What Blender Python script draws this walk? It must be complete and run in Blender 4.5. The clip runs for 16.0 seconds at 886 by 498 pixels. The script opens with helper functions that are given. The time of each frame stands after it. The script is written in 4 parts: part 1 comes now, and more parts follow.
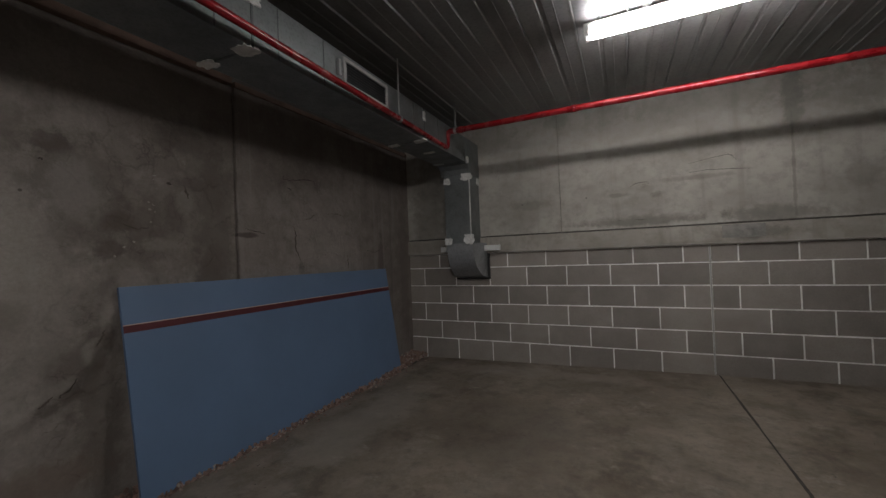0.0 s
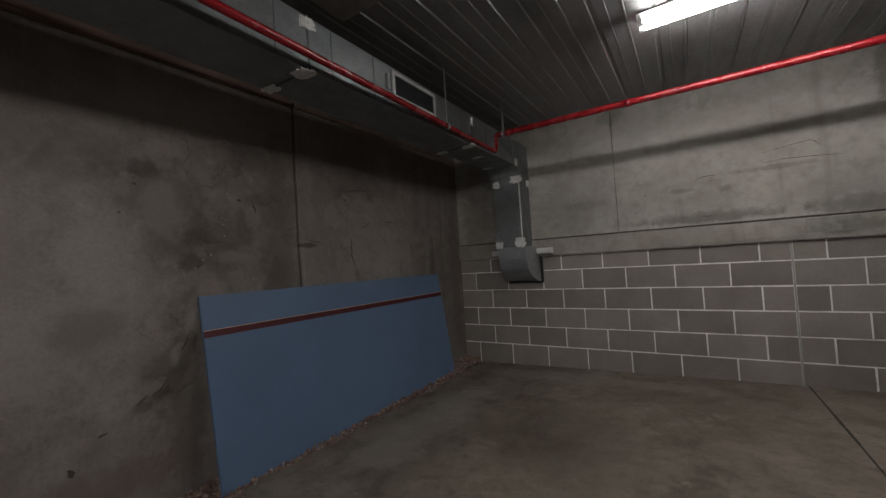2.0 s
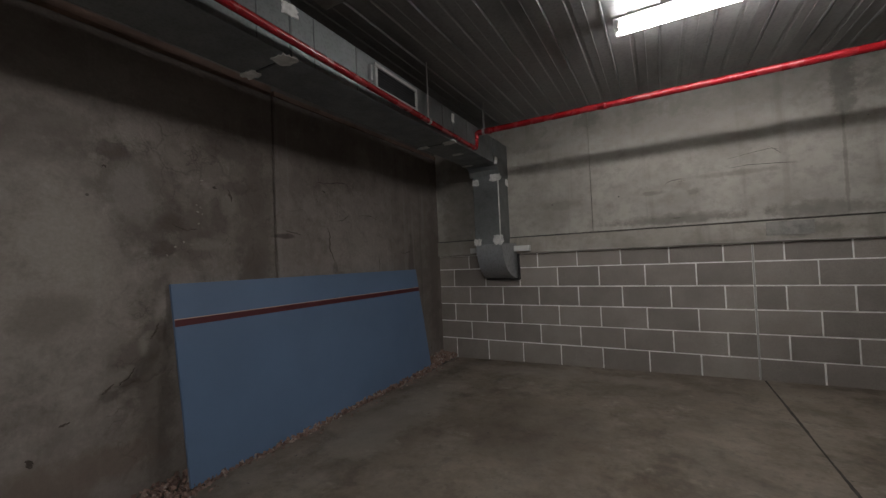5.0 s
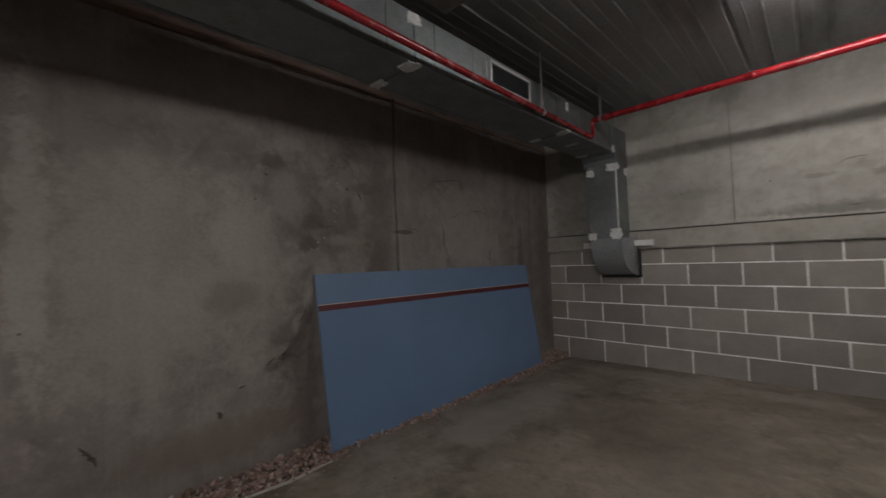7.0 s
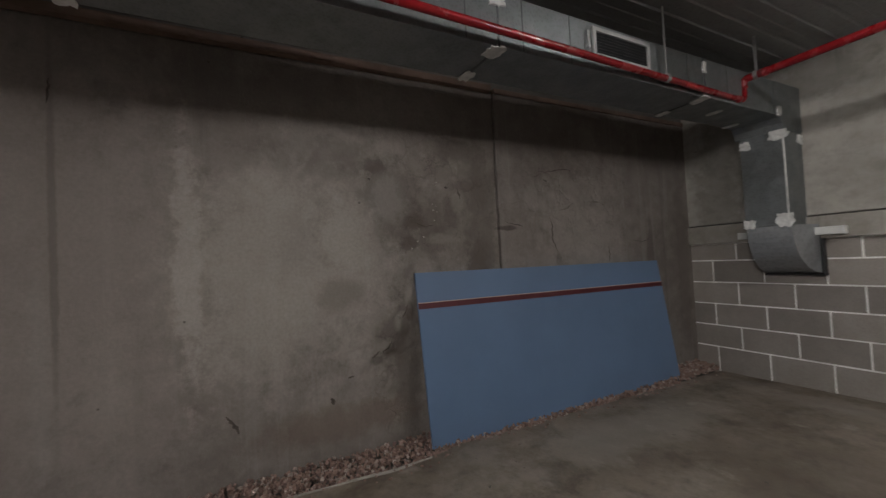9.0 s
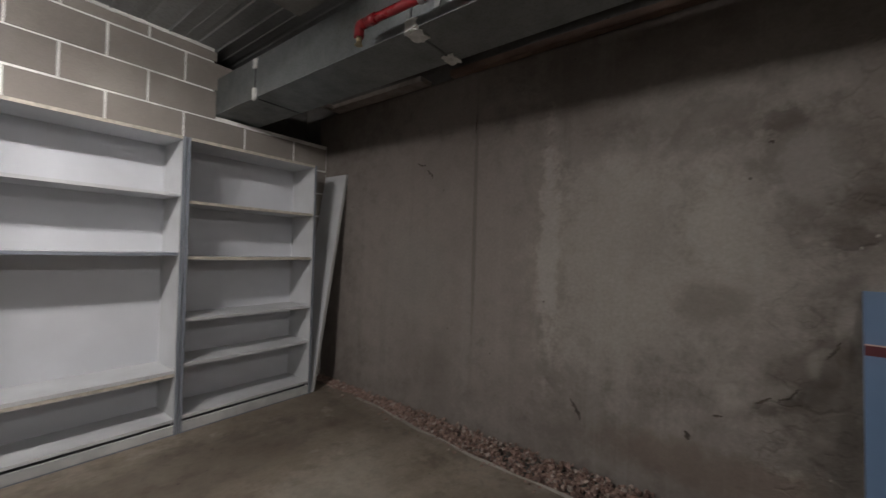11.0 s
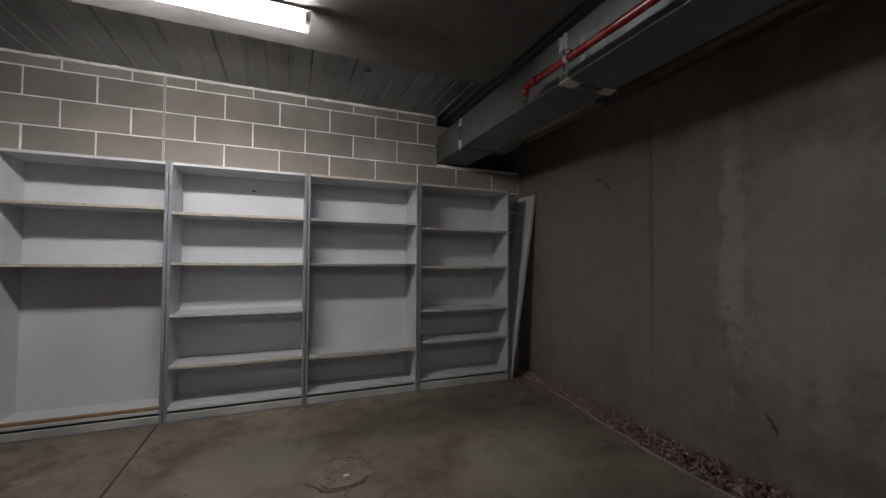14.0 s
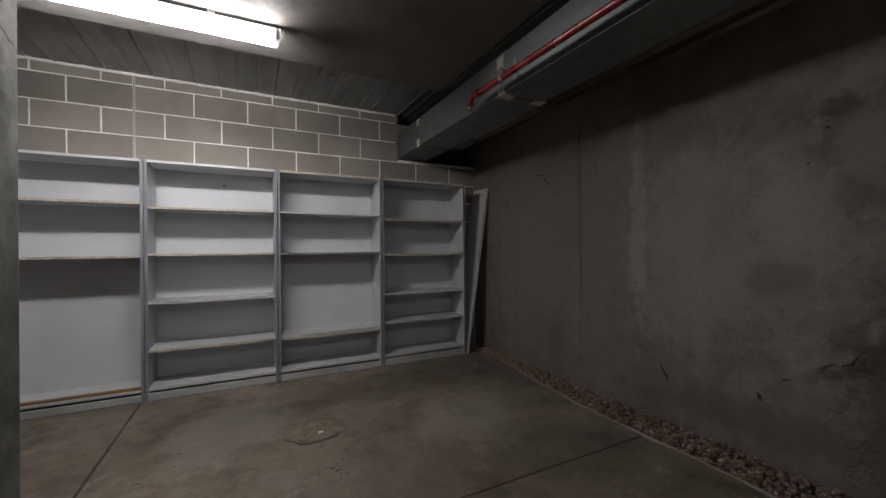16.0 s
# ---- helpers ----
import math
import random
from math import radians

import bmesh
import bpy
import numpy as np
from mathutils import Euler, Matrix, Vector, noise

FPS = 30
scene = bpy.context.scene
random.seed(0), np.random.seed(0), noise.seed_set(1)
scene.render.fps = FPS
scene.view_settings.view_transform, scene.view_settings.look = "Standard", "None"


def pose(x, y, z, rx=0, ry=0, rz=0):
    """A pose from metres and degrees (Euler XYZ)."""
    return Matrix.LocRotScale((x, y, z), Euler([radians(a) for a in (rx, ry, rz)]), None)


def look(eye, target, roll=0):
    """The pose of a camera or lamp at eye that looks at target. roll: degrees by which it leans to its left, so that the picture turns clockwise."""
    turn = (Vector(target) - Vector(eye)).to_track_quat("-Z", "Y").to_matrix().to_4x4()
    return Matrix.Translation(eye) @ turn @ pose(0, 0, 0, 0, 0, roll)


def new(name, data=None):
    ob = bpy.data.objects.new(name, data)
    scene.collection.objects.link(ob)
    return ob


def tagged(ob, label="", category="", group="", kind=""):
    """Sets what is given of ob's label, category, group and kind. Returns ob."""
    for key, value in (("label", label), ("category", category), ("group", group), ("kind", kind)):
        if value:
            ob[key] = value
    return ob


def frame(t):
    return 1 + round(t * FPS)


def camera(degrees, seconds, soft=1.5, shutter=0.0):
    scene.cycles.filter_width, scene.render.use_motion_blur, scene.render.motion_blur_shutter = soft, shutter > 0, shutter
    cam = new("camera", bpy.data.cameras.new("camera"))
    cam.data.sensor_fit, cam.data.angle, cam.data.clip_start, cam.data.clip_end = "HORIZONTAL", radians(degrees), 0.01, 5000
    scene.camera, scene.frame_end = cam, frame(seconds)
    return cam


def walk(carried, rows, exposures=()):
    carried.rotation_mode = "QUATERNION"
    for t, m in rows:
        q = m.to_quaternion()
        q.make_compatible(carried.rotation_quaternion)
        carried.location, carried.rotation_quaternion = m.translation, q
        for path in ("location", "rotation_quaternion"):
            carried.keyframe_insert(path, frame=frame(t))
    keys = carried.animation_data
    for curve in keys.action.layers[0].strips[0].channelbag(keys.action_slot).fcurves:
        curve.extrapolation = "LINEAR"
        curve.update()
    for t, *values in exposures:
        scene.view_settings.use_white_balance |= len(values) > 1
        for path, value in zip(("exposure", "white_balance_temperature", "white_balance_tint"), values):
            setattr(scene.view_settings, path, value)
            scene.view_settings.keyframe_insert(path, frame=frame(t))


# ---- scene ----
cam = camera(97.9, 16.0, 1.35, 0.3)
PATH = [
    (0, (2.314, -4.015, 1.137), (1.471, -2.201, 1.161), -2.3),
    (0.5, (2.329, -4.017, 1.138), (1.404, -2.244, 1.17), -0.7),
    (1, (2.308, -4.029, 1.138), (1.31, -2.296, 1.147), -2.1),
    (1.5, (2.315, -4.019, 1.141), (1.322, -2.284, 1.188), -2.9),
    (2, (2.315, -4.025, 1.146), (1.245, -2.336, 1.204), -3.7),
    (2.5, (2.326, -4.025, 1.143), (1.29, -2.316, 1.2), -3.1),
    (3, (2.315, -4.034, 1.142), (1.292, -2.316, 1.19), -3.2),
    (3.5, (2.324, -4.031, 1.14), (1.326, -2.298, 1.182), -3.1),
    (4, (2.327, -4.036, 1.139), (1.35, -2.292, 1.176), -2.8),
    (4.2, (2.328, -4.039, 1.134), (1.36, -2.289, 1.178), -2.6),
    (6.3, (2.328, -4.072, 1.08), (1.217, -2.409, 1.119), -2.2),
    (6.5, (2.321, -4.081, 1.082), (1.109, -2.49, 1.104), -2.5),
    (7, (2.275, -4.108, 1.092), (0.879, -2.677, 1.148), -2.3),
    (7.5, (2.263, -4.169, 1.099), (0.619, -3.032, 1.171), -1.4),
    (8, (2.293, -4.186, 1.096), (0.644, -3.055, 1.127), -1.7),
    (8.2, (2.315, -4.157, 1.099), (0.681, -3.005, 1.149), -2.7),
    (10.3, (2.185, -3.459, 1.135), (0.226, -3.86, 1.188), -0.2),
    (10.5, (2.14, -3.425, 1.145), (0.257, -4.099, 1.201), 0.5),
    (11, (2.092, -3.323, 1.131), (0.502, -4.536, 1.145), 1.7),
    (11.5, (2.128, -3.26, 1.098), (0.768, -4.725, 1.091), -0.5),
    (12, (2.226, -3.166, 1.111), (1.11, -4.826, 1.119), 1.2),
    (12.5, (2.265, -3.085, 1.12), (1.296, -4.835, 1.14), 0.1),
    (13, (2.254, -2.973, 1.119), (1.467, -4.811, 1.141), 1.4),
    (13.5, (2.235, -2.87, 1.118), (1.505, -4.732, 1.151), 0.8),
    (14, (2.246, -2.811, 1.113), (1.497, -4.665, 1.17), 0.4),
    (14.5, (2.297, -2.705, 1.114), (1.517, -4.546, 1.157), 1.0),
    (15, (2.334, -2.597, 1.095), (1.542, -4.434, 1.103), 1.0),
    (15.5, (2.343, -2.507, 1.1), (1.488, -4.315, 1.082), 0.0),
    (16, (2.328, -2.456, 1.095), (1.425, -4.241, 1.097), -0.5),
]
EXPOSURES = ((0.0, -0.56), (2.0, -0.54), (4.0, -0.44), (6.5, -0.38), (7.5, -0.08), (8.2, 0.09), (10.5, 0.19), (11.0, -0.03), (11.5, -0.36), (12.0, -0.70), (13.0, -0.91), (14.0, -1.01), (16.0, -1.03))
walk(cam, [(t, look(eye, target, roll)) for t, eye, target, roll in PATH], EXPOSURES)

# ---- light: the world is closed in; two twin-tube battens light the garage ----
NORTH_POWER, SOUTH_POWER = 98.0, 230.0
world = bpy.data.worlds.new("world")
world.use_nodes = True
world.node_tree.nodes["Background"].inputs[0].default_value = (0.02, 0.02, 0.022, 1)
world.node_tree.nodes["Background"].inputs[1].default_value = 0.05
scene.world = world


# ---- materials ----
class Nodes:
    """A small node-graph writer round one principled material."""

    def __init__(self, name):
        self.mat = bpy.data.materials.new(name)
        self.mat.use_nodes = True
        self.t = self.mat.node_tree
        self.bsdf = self.t.nodes["Principled BSDF"]
        self.pos = self.t.nodes.new("ShaderNodeNewGeometry").outputs["Position"]

    def put(self, socket, value):
        if isinstance(value, bpy.types.NodeSocket):
            self.t.links.new(value, socket)
        elif isinstance(value, (tuple, list)) and len(value) == 3 and socket.type == "RGBA":
            socket.default_value = (*value, 1)
        else:
            socket.default_value = value

    def scaled(self, sx, sy, sz, off=(0, 0, 0)):
        n = self.t.nodes.new("ShaderNodeMapping")
        self.put(n.inputs["Vector"], self.pos)
        n.inputs["Scale"].default_value = (sx, sy, sz)
        n.inputs["Location"].default_value = off
        return n.outputs[0]

    def noise(self, scale, detail=4, rough=0.55, vec=None, distort=0.0):
        n = self.t.nodes.new("ShaderNodeTexNoise")
        self.put(n.inputs["Vector"], vec or self.pos)
        n.inputs["Scale"].default_value, n.inputs["Detail"].default_value = scale, detail
        n.inputs["Roughness"].default_value, n.inputs["Distortion"].default_value = rough, distort
        return n.outputs["Fac"]

    def voronoi(self, scale, feature="F1", vec=None):
        n = self.t.nodes.new("ShaderNodeTexVoronoi")
        n.feature = feature
        self.put(n.inputs["Vector"], vec or self.pos)
        n.inputs["Scale"].default_value = scale
        return n.outputs["Distance"]

    def ramp(self, fac, lo, hi, a=0.0, b=1.0):
        n = self.t.nodes.new("ShaderNodeMapRange")
        n.interpolation_type = "SMOOTHSTEP"
        for i, v in enumerate((fac, lo, hi, a, b)):
            self.put(n.inputs[i], v)
        return n.outputs[0]

    def warped(self, amount, scale):
        """The place, pushed about by noise."""
        t = self.t.nodes.new("ShaderNodeTexNoise")
        self.put(t.inputs["Vector"], self.pos)
        t.inputs["Scale"].default_value, t.inputs["Detail"].default_value = scale, 3
        m = self.t.nodes.new("ShaderNodeVectorMath")
        m.operation = "MULTIPLY_ADD"
        self.put(m.inputs[0], t.outputs["Color"])
        m.inputs[1].default_value = (amount, amount, amount)
        self.put(m.inputs[2], self.pos)
        return m.outputs[0]

    def math(self, op, a, b=0.0):
        n = self.t.nodes.new("ShaderNodeMath")
        n.operation = op
        self.put(n.inputs[0], a), self.put(n.inputs[1], b)
        return n.outputs[0]

    def mix(self, fac, a, b, blend="MIX"):
        n = self.t.nodes.new("ShaderNodeMix")
        n.data_type, n.blend_type = "RGBA", blend
        self.put(n.inputs[0], fac), self.put(n.inputs[6], a), self.put(n.inputs[7], b)
        return n.outputs[2]

    def blot(self, centre, size, ragged=0.35, scale=5.0):
        """A ragged blot round a place: 1 inside, 0 outside."""
        n = self.t.nodes.new("ShaderNodeVectorMath")
        n.operation = "SUBTRACT"
        self.put(n.inputs[0], self.pos)
        n.inputs[1].default_value = centre
        m = self.t.nodes.new("ShaderNodeVectorMath")
        m.operation = "DIVIDE"
        self.put(m.inputs[0], n.outputs[0])
        m.inputs[1].default_value = size
        k = self.t.nodes.new("ShaderNodeVectorMath")
        k.operation = "LENGTH"
        self.put(k.inputs[0], m.outputs[0])
        edge = self.math("ADD", k.outputs["Value"], self.math("MULTIPLY", self.math("SUBTRACT", self.noise(scale, 7, 0.72), 0.5), ragged * 5))
        return self.ramp(edge, 1.3, 0.55)

    def random(self):
        return self.t.nodes.new("ShaderNodeObjectInfo").outputs["Random"]

    def island(self):
        return self.t.nodes.new("ShaderNodeNewGeometry").outputs["Random Per Island"]

    def done(self, colour, rough=0.8, metal=0.0, height=None, strength=0.3, distance=0.01, spec=0.5):
        self.put(self.bsdf.inputs["Base Color"], colour)
        self.put(self.bsdf.inputs["Roughness"], rough)
        self.put(self.bsdf.inputs["Metallic"], metal)
        self.put(self.bsdf.inputs["Specular IOR Level"], spec)
        if height is not None:
            n = self.t.nodes.new("ShaderNodeBump")
            n.inputs["Strength"].default_value, n.inputs["Distance"].default_value = strength, distance
            self.put(n.inputs["Height"], height)
            self.put(self.bsdf.inputs["Normal"], n.outputs[0])
        return self.mat


def plain(name, colour, rough=0.5, metal=0.0, vary=0.12, scale=9.0, bump=0.1, grain=160.0):
    n = Nodes(name)
    dark = tuple(c * (1 - vary) for c in colour)
    light = tuple(min(1, c * (1 + vary * 0.6)) for c in colour)
    c = n.mix(n.ramp(n.noise(scale, 5, 0.6), 0.3, 0.7), dark, light)
    r = n.ramp(n.noise(scale * 1.7, 4), 0.3, 0.7, rough * 0.85, min(1, rough * 1.15))
    return n.done(c, r, metal, n.noise(grain, 3), bump, 0.002)


def earth_wall_material():
    """Old in-situ concrete against the earth: blotched, streaked, patched."""
    n = Nodes("old_concrete")
    w = n.warped(0.22, 2.6)
    c = n.mix(n.ramp(n.noise(1.2, 6, 0.6), 0.34, 0.66), (0.172, 0.147, 0.131), (0.252, 0.219, 0.197))
    c = n.mix(n.ramp(n.noise(4.2, 8, 0.7, w), 0.45, 0.68, 0.0, 0.5), c, (0.285, 0.253, 0.230))
    c = n.mix(n.ramp(n.noise(9.0, 8, 0.72), 0.46, 0.68, 0.0, 0.55), c, (0.115, 0.096, 0.082))
    c = n.mix(n.ramp(n.noise(18.0, 7, 0.7), 0.52, 0.7, 0.0, 0.35), c, (0.34, 0.31, 0.275))
    streak = n.noise(2.2, 5, 0.6, n.scaled(1, 3.6, 0.20))
    c = n.mix(n.ramp(streak, 0.54, 0.74, 0.0, 0.4), c, (0.115, 0.098, 0.085))
    streak = n.noise(3.1, 4, 0.6, n.scaled(1, 4.4, 0.14, (3, 7, 1)))
    c = n.mix(n.ramp(streak, 0.58, 0.72, 0.0, 0.28), c, (0.33, 0.31, 0.285))
    worn = n.blot((0, -3.15, 1.15), (0.4, 1.05, 0.95), 0.4, 2.4)
    rough = n.blot((0, -2.72, 1.50), (0.4, 0.48, 0.50), 0.5, 3.2)
    foot = n.blot((0, -3.10, 0.62), (0.4, 0.18, 0.42), 0.5, 4.0)
    north = n.blot((0, -1.55, 1.45), (0.4, 0.60, 0.50), 0.5, 2.8)
    zone = n.math("MAXIMUM", n.math("MAXIMUM", rough, foot), n.math("MULTIPLY", north, 0.6))
    vein = n.ramp(n.voronoi(5.2, "DISTANCE_TO_EDGE", n.warped(0.30, 6.5)), 0.0, 0.075, 1.0, 0.0)
    vein = n.math("MULTIPLY", vein, n.ramp(n.noise(5.0, 4), 0.4, 0.6))
    c = n.mix(n.math("MULTIPLY", worn, n.ramp(n.noise(3.0, 7, 0.7, w), 0.36, 0.6, 0.0, 0.6)), c, (0.40, 0.362, 0.328))
    c = n.mix(n.math("MULTIPLY", zone, n.ramp(n.noise(6.0, 7, 0.7, w), 0.40, 0.60, 0.0, 0.42)), c, (0.115, 0.096, 0.081))
    wrinkle = n.ramp(n.voronoi(13.0, "DISTANCE_TO_EDGE", n.warped(0.20, 9.0)), 0.0, 0.06, 1.0, 0.0)
    wrinkle = n.math("MULTIPLY", wrinkle, n.ramp(n.noise(7.0, 4), 0.48, 0.62))
    c = n.mix(n.math("MULTIPLY", n.math("MULTIPLY", zone, wrinkle), 0.45), c, (0.065, 0.053, 0.045))
    c = n.mix(n.math("MULTIPLY", zone, n.ramp(n.noise(8.5, 6, 0.7, w), 0.56, 0.66, 0.0, 0.5)), c, (0.33, 0.297, 0.268))
    c = n.mix(n.math("MULTIPLY", n.math("MULTIPLY", zone, vein), 0.30), c, (0.07, 0.058, 0.049))
    for at, size, tone, k in (
        ((0, -5.05, 1.15), (0.4, 0.95, 1.25), (0.335, 0.290, 0.263), 0.45),
        ((0, -4.42, 0.95), (0.4, 0.30, 1.15), (0.30, 0.26, 0.236), 0.4),
        ((0, -3.08, 1.48), (0.4, 0.21, 0.27), (0.115, 0.097, 0.083), 0.65),
        ((0, -3.09, 1.50), (0.4, 0.130, 0.160), (0.285, 0.258, 0.235), 0.85),
        ((0, -2.60, 1.86), (0.4, 0.16, 0.09), (0.10, 0.085, 0.074), 0.55),
        ((0, -2.80, 1.30), (0.4, 0.12, 0.22), (0.115, 0.096, 0.082), 0.5),
        ((0, -3.12, 0.62), (0.4, 0.10, 0.20), (0.095, 0.078, 0.066), 0.6),
        ((0, -2.20, 1.315), (0.4, 0.09, 0.018), (0.07, 0.058, 0.050), 0.8),
        ((0, -1.72, 1.07), (0.4, 0.030, 0.055), (0.055, 0.044, 0.036), 0.85),
        ((0, -3.55, 1.75), (0.4, 0.42, 0.12), (0.11, 0.093, 0.08), 0.42),
        ((0, -3.75, 1.05), (0.4, 0.46, 0.62), (0.40, 0.362, 0.328), 0.6),
        ((0, -4.17, 1.15), (0.4, 0.06, 0.65), (0.44, 0.40, 0.365), 0.65),
        ((0, -3.42, 0.93), (0.4, 0.15, 0.10), (0.19, 0.163, 0.138), 0.6),
        ((0, -3.35, 1.28), (0.4, 0.20, 0.22), (0.40, 0.365, 0.33), 0.6),
        # shadow of the leaning board's south edge, put into the wall colour
        ((0, -3.02, 0.48), (0.4, 0.09, 0.58), (0.105, 0.09, 0.077), 0.6),
        ((0, -2.42, 1.25), (0.4, 0.13, 0.75), (0.115, 0.097, 0.083), 0.6),
        ((0, -1.45, 1.30), (0.4, 0.50, 0.48), (0.35, 0.315, 0.285), 0.45),
        ((0, -0.15, 1.0), (0.4, 0.10, 0.9), (0.13, 0.11, 0.094), 0.5),
        ((0, -4.67, 1.35), (0.4, 0.016, 0.85), (0.12, 0.102, 0.088), 0.5),
        ((0, -4.72, 0.7), (0.4, 0.035, 0.6), (0.30, 0.28, 0.255), 0.35),
        ((0, -5.20, 0.95), (0.4, 0.30, 0.35), (0.29, 0.27, 0.245), 0.35),
        ((0, -4.95, 0.25), (0.4, 0.12, 0.35), (0.125, 0.108, 0.093), 0.3),
        # crease: lit ridge (pale) and its shade (dark) painted along the line
        ((0, -2.99, 0.88), (0.4, 0.035, 0.070), (0.33, 0.30, 0.27), 0.60),
        ((0, -3.05, 0.73), (0.4, 0.050, 0.060), (0.33, 0.30, 0.27), 0.60),
        ((0, -3.16, 0.60), (0.4, 0.060, 0.050), (0.32, 0.29, 0.26), 0.55),
        ((0, -3.03, 0.70), (0.4, 0.035, 0.070), (0.09, 0.073, 0.061), 0.65),
        ((0, -2.99, 0.80), (0.4, 0.025, 0.060), (0.09, 0.073, 0.061), 0.60),
        ((0, -3.13, 0.56), (0.4, 0.050, 0.035), (0.09, 0.073, 0.061), 0.60),
        ((0, -3.22, 0.52), (0.4, 0.050, 0.030), (0.10, 0.083, 0.07), 0.50),
        ((0, -2.93, 1.36), (0.4, 0.070, 0.060), (0.10, 0.083, 0.07), 0.60),
        ((0, -2.97, 1.22), (0.4, 0.060, 0.050), (0.08, 0.066, 0.056), 0.60),
        ((0, -2.66, 1.42), (0.4, 0.060, 0.120), (0.11, 0.092, 0.079), 0.5),
        ((0, -2.55, 1.62), (0.4, 0.100, 0.050), (0.105, 0.088, 0.076), 0.50),
        ((0, -2.74, 1.25), (0.4, 0.100, 0.040), (0.30, 0.27, 0.245), 0.60),
        ((0, -2.60, 1.50), (0.4, 0.050, 0.080), (0.29, 0.262, 0.238), 0.55),
        ((0, -3.20, 1.72), (0.4, 0.090, 0.050), (0.09, 0.075, 0.064), 0.60),
        ((0, -3.62, 1.80), (0.4, 0.070, 0.100), (0.27, 0.245, 0.22), 0.50),
        ((0, -1.95, 1.55), (0.4, 0.100, 0.100), (0.30, 0.272, 0.248), 0.50),
        ((0, -1.35, 1.15), (0.4, 0.160, 0.100), (0.31, 0.28, 0.255), 0.50),
        ((0, -0.62, 1.00), (0.4, 0.050, 0.350), (0.10, 0.083, 0.07), 0.60),
        ((0, -3.45, 0.20), (0.4, 0.500, 0.100), (0.16, 0.112, 0.085), 0.50),
        ((0, -2.45, 1.05), (0.4, 0.100, 0.200), (0.105, 0.087, 0.075), 0.50),
    ):
        c = n.mix(n.math("MULTIPLY", n.blot(at, size, 0.46, 7.5), k), c, tone)
    pits = n.ramp(n.voronoi(9.0), 0.04, 0.08, 1.0, 0.0)
    pits = n.math("MULTIPLY", pits, n.ramp(n.noise(2.3, 2), 0.54, 0.62))
    c = n.mix(n.math("MULTIPLY", pits, 0.7), c, (0.06, 0.05, 0.042))
    fine = n.noise(55, 5, 0.65)
    c = n.mix(n.ramp(fine, 0.25, 0.75, 0.0, 0.25), c, (0.13, 0.115, 0.10))
    h = n.math("ADD", n.noise(7, 6, 0.65), n.math("MULTIPLY", fine, 0.25))
    h = n.math("SUBTRACT", h, n.math("MULTIPLY", pits, 0.5))
    h = n.math("ADD", h, n.math("MULTIPLY", zone, n.math("MULTIPLY", n.noise(6.0, 7, 0.7, w), 1.2)))
    h = n.math("SUBTRACT", h, n.math("MULTIPLY", zone, vein))
    m = n.t.nodes.new("ShaderNodeVectorMath")
    m.operation = "SCALE"
    n.put(m.inputs[0], c), n.put(m.inputs["Scale"], 0.87)
    return n.done(m.outputs[0], 0.92, 0, h, 0.38, 0.02, 0.25)


NORTH_MARKS = (
    ((3.60, 0, 2.30), (0.07, 0.4, 0.28), 0.75), ((2.45, 0, 1.37), (0.55, 0.4, 0.05), 0.5), ((3.45, 0, 1.36), (0.35, 0.4, 0.07), 0.6),
    ((1.77, 0, 2.42), (0.12, 0.4, 0.10), 0.6), ((1.02, 0, 2.35), (0.3, 0.4, 0.14), 0.45), ((2.9, 0, 1.72), (0.3, 0.4, 0.022), 0.4), ((2.3, 0, 1.62), (0.10, 0.4, 0.02), 0.5), ((4.0, 0, 1.62), (0.12, 0.4, 0.10), 0.35),
    # three wide top blots: stain under the pipe, plus the dimmer upper wall as colour
    ((3.59, 0, 1.7), (0.012, 0.4, 0.5), 0.5), ((1.95, 0, 2.38), (0.55, 0.4, 0.13), 0.35), ((3.1, 0, 2.40), (0.9, 0.4, 0.14), 0.35), ((4.5, 0, 2.3), (0.9, 0.4, 0.2), 0.4),
    ((2.45, 0, 1.36), (0.5, 0.4, 0.03), 0.4), ((2.62, 0, 1.60), (0.05, 0.4, 0.03), 0.5), ((2.55, 0, 1.66), (0.06, 0.4, 0.04), 0.35), ((1.45, 0, 1.6), (0.22, 0.4, 0.05), 0.35), ((0.30, 0, 1.6), (0.2, 0.4, 0.7), 0.4),
)


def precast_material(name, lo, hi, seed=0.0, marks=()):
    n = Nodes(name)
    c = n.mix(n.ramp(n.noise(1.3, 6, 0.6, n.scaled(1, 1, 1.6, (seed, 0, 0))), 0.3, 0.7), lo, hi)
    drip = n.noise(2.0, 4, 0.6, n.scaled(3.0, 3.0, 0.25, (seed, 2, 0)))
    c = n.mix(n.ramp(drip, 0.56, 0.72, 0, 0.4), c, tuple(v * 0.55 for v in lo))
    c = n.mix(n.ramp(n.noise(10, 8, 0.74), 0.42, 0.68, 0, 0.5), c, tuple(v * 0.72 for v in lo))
    pits = n.math("MULTIPLY", n.ramp(n.voronoi(7.0), 0.03, 0.07, 1.0, 0.0), n.ramp(n.noise(1.7, 2), 0.5, 0.58))
    c = n.mix(pits, c, tuple(v * 0.4 for v in lo))
    for at, size, k in marks:
        c = n.mix(n.math("MULTIPLY", n.blot(at, size, 0.45, 13.0), k * 0.85), c, tuple(v * 0.42 for v in lo))
    h = n.math("SUBTRACT", n.noise(30, 5, 0.6), pits)
    return n.done(c, 0.85, 0, h, 0.25, 0.008, 0.3)


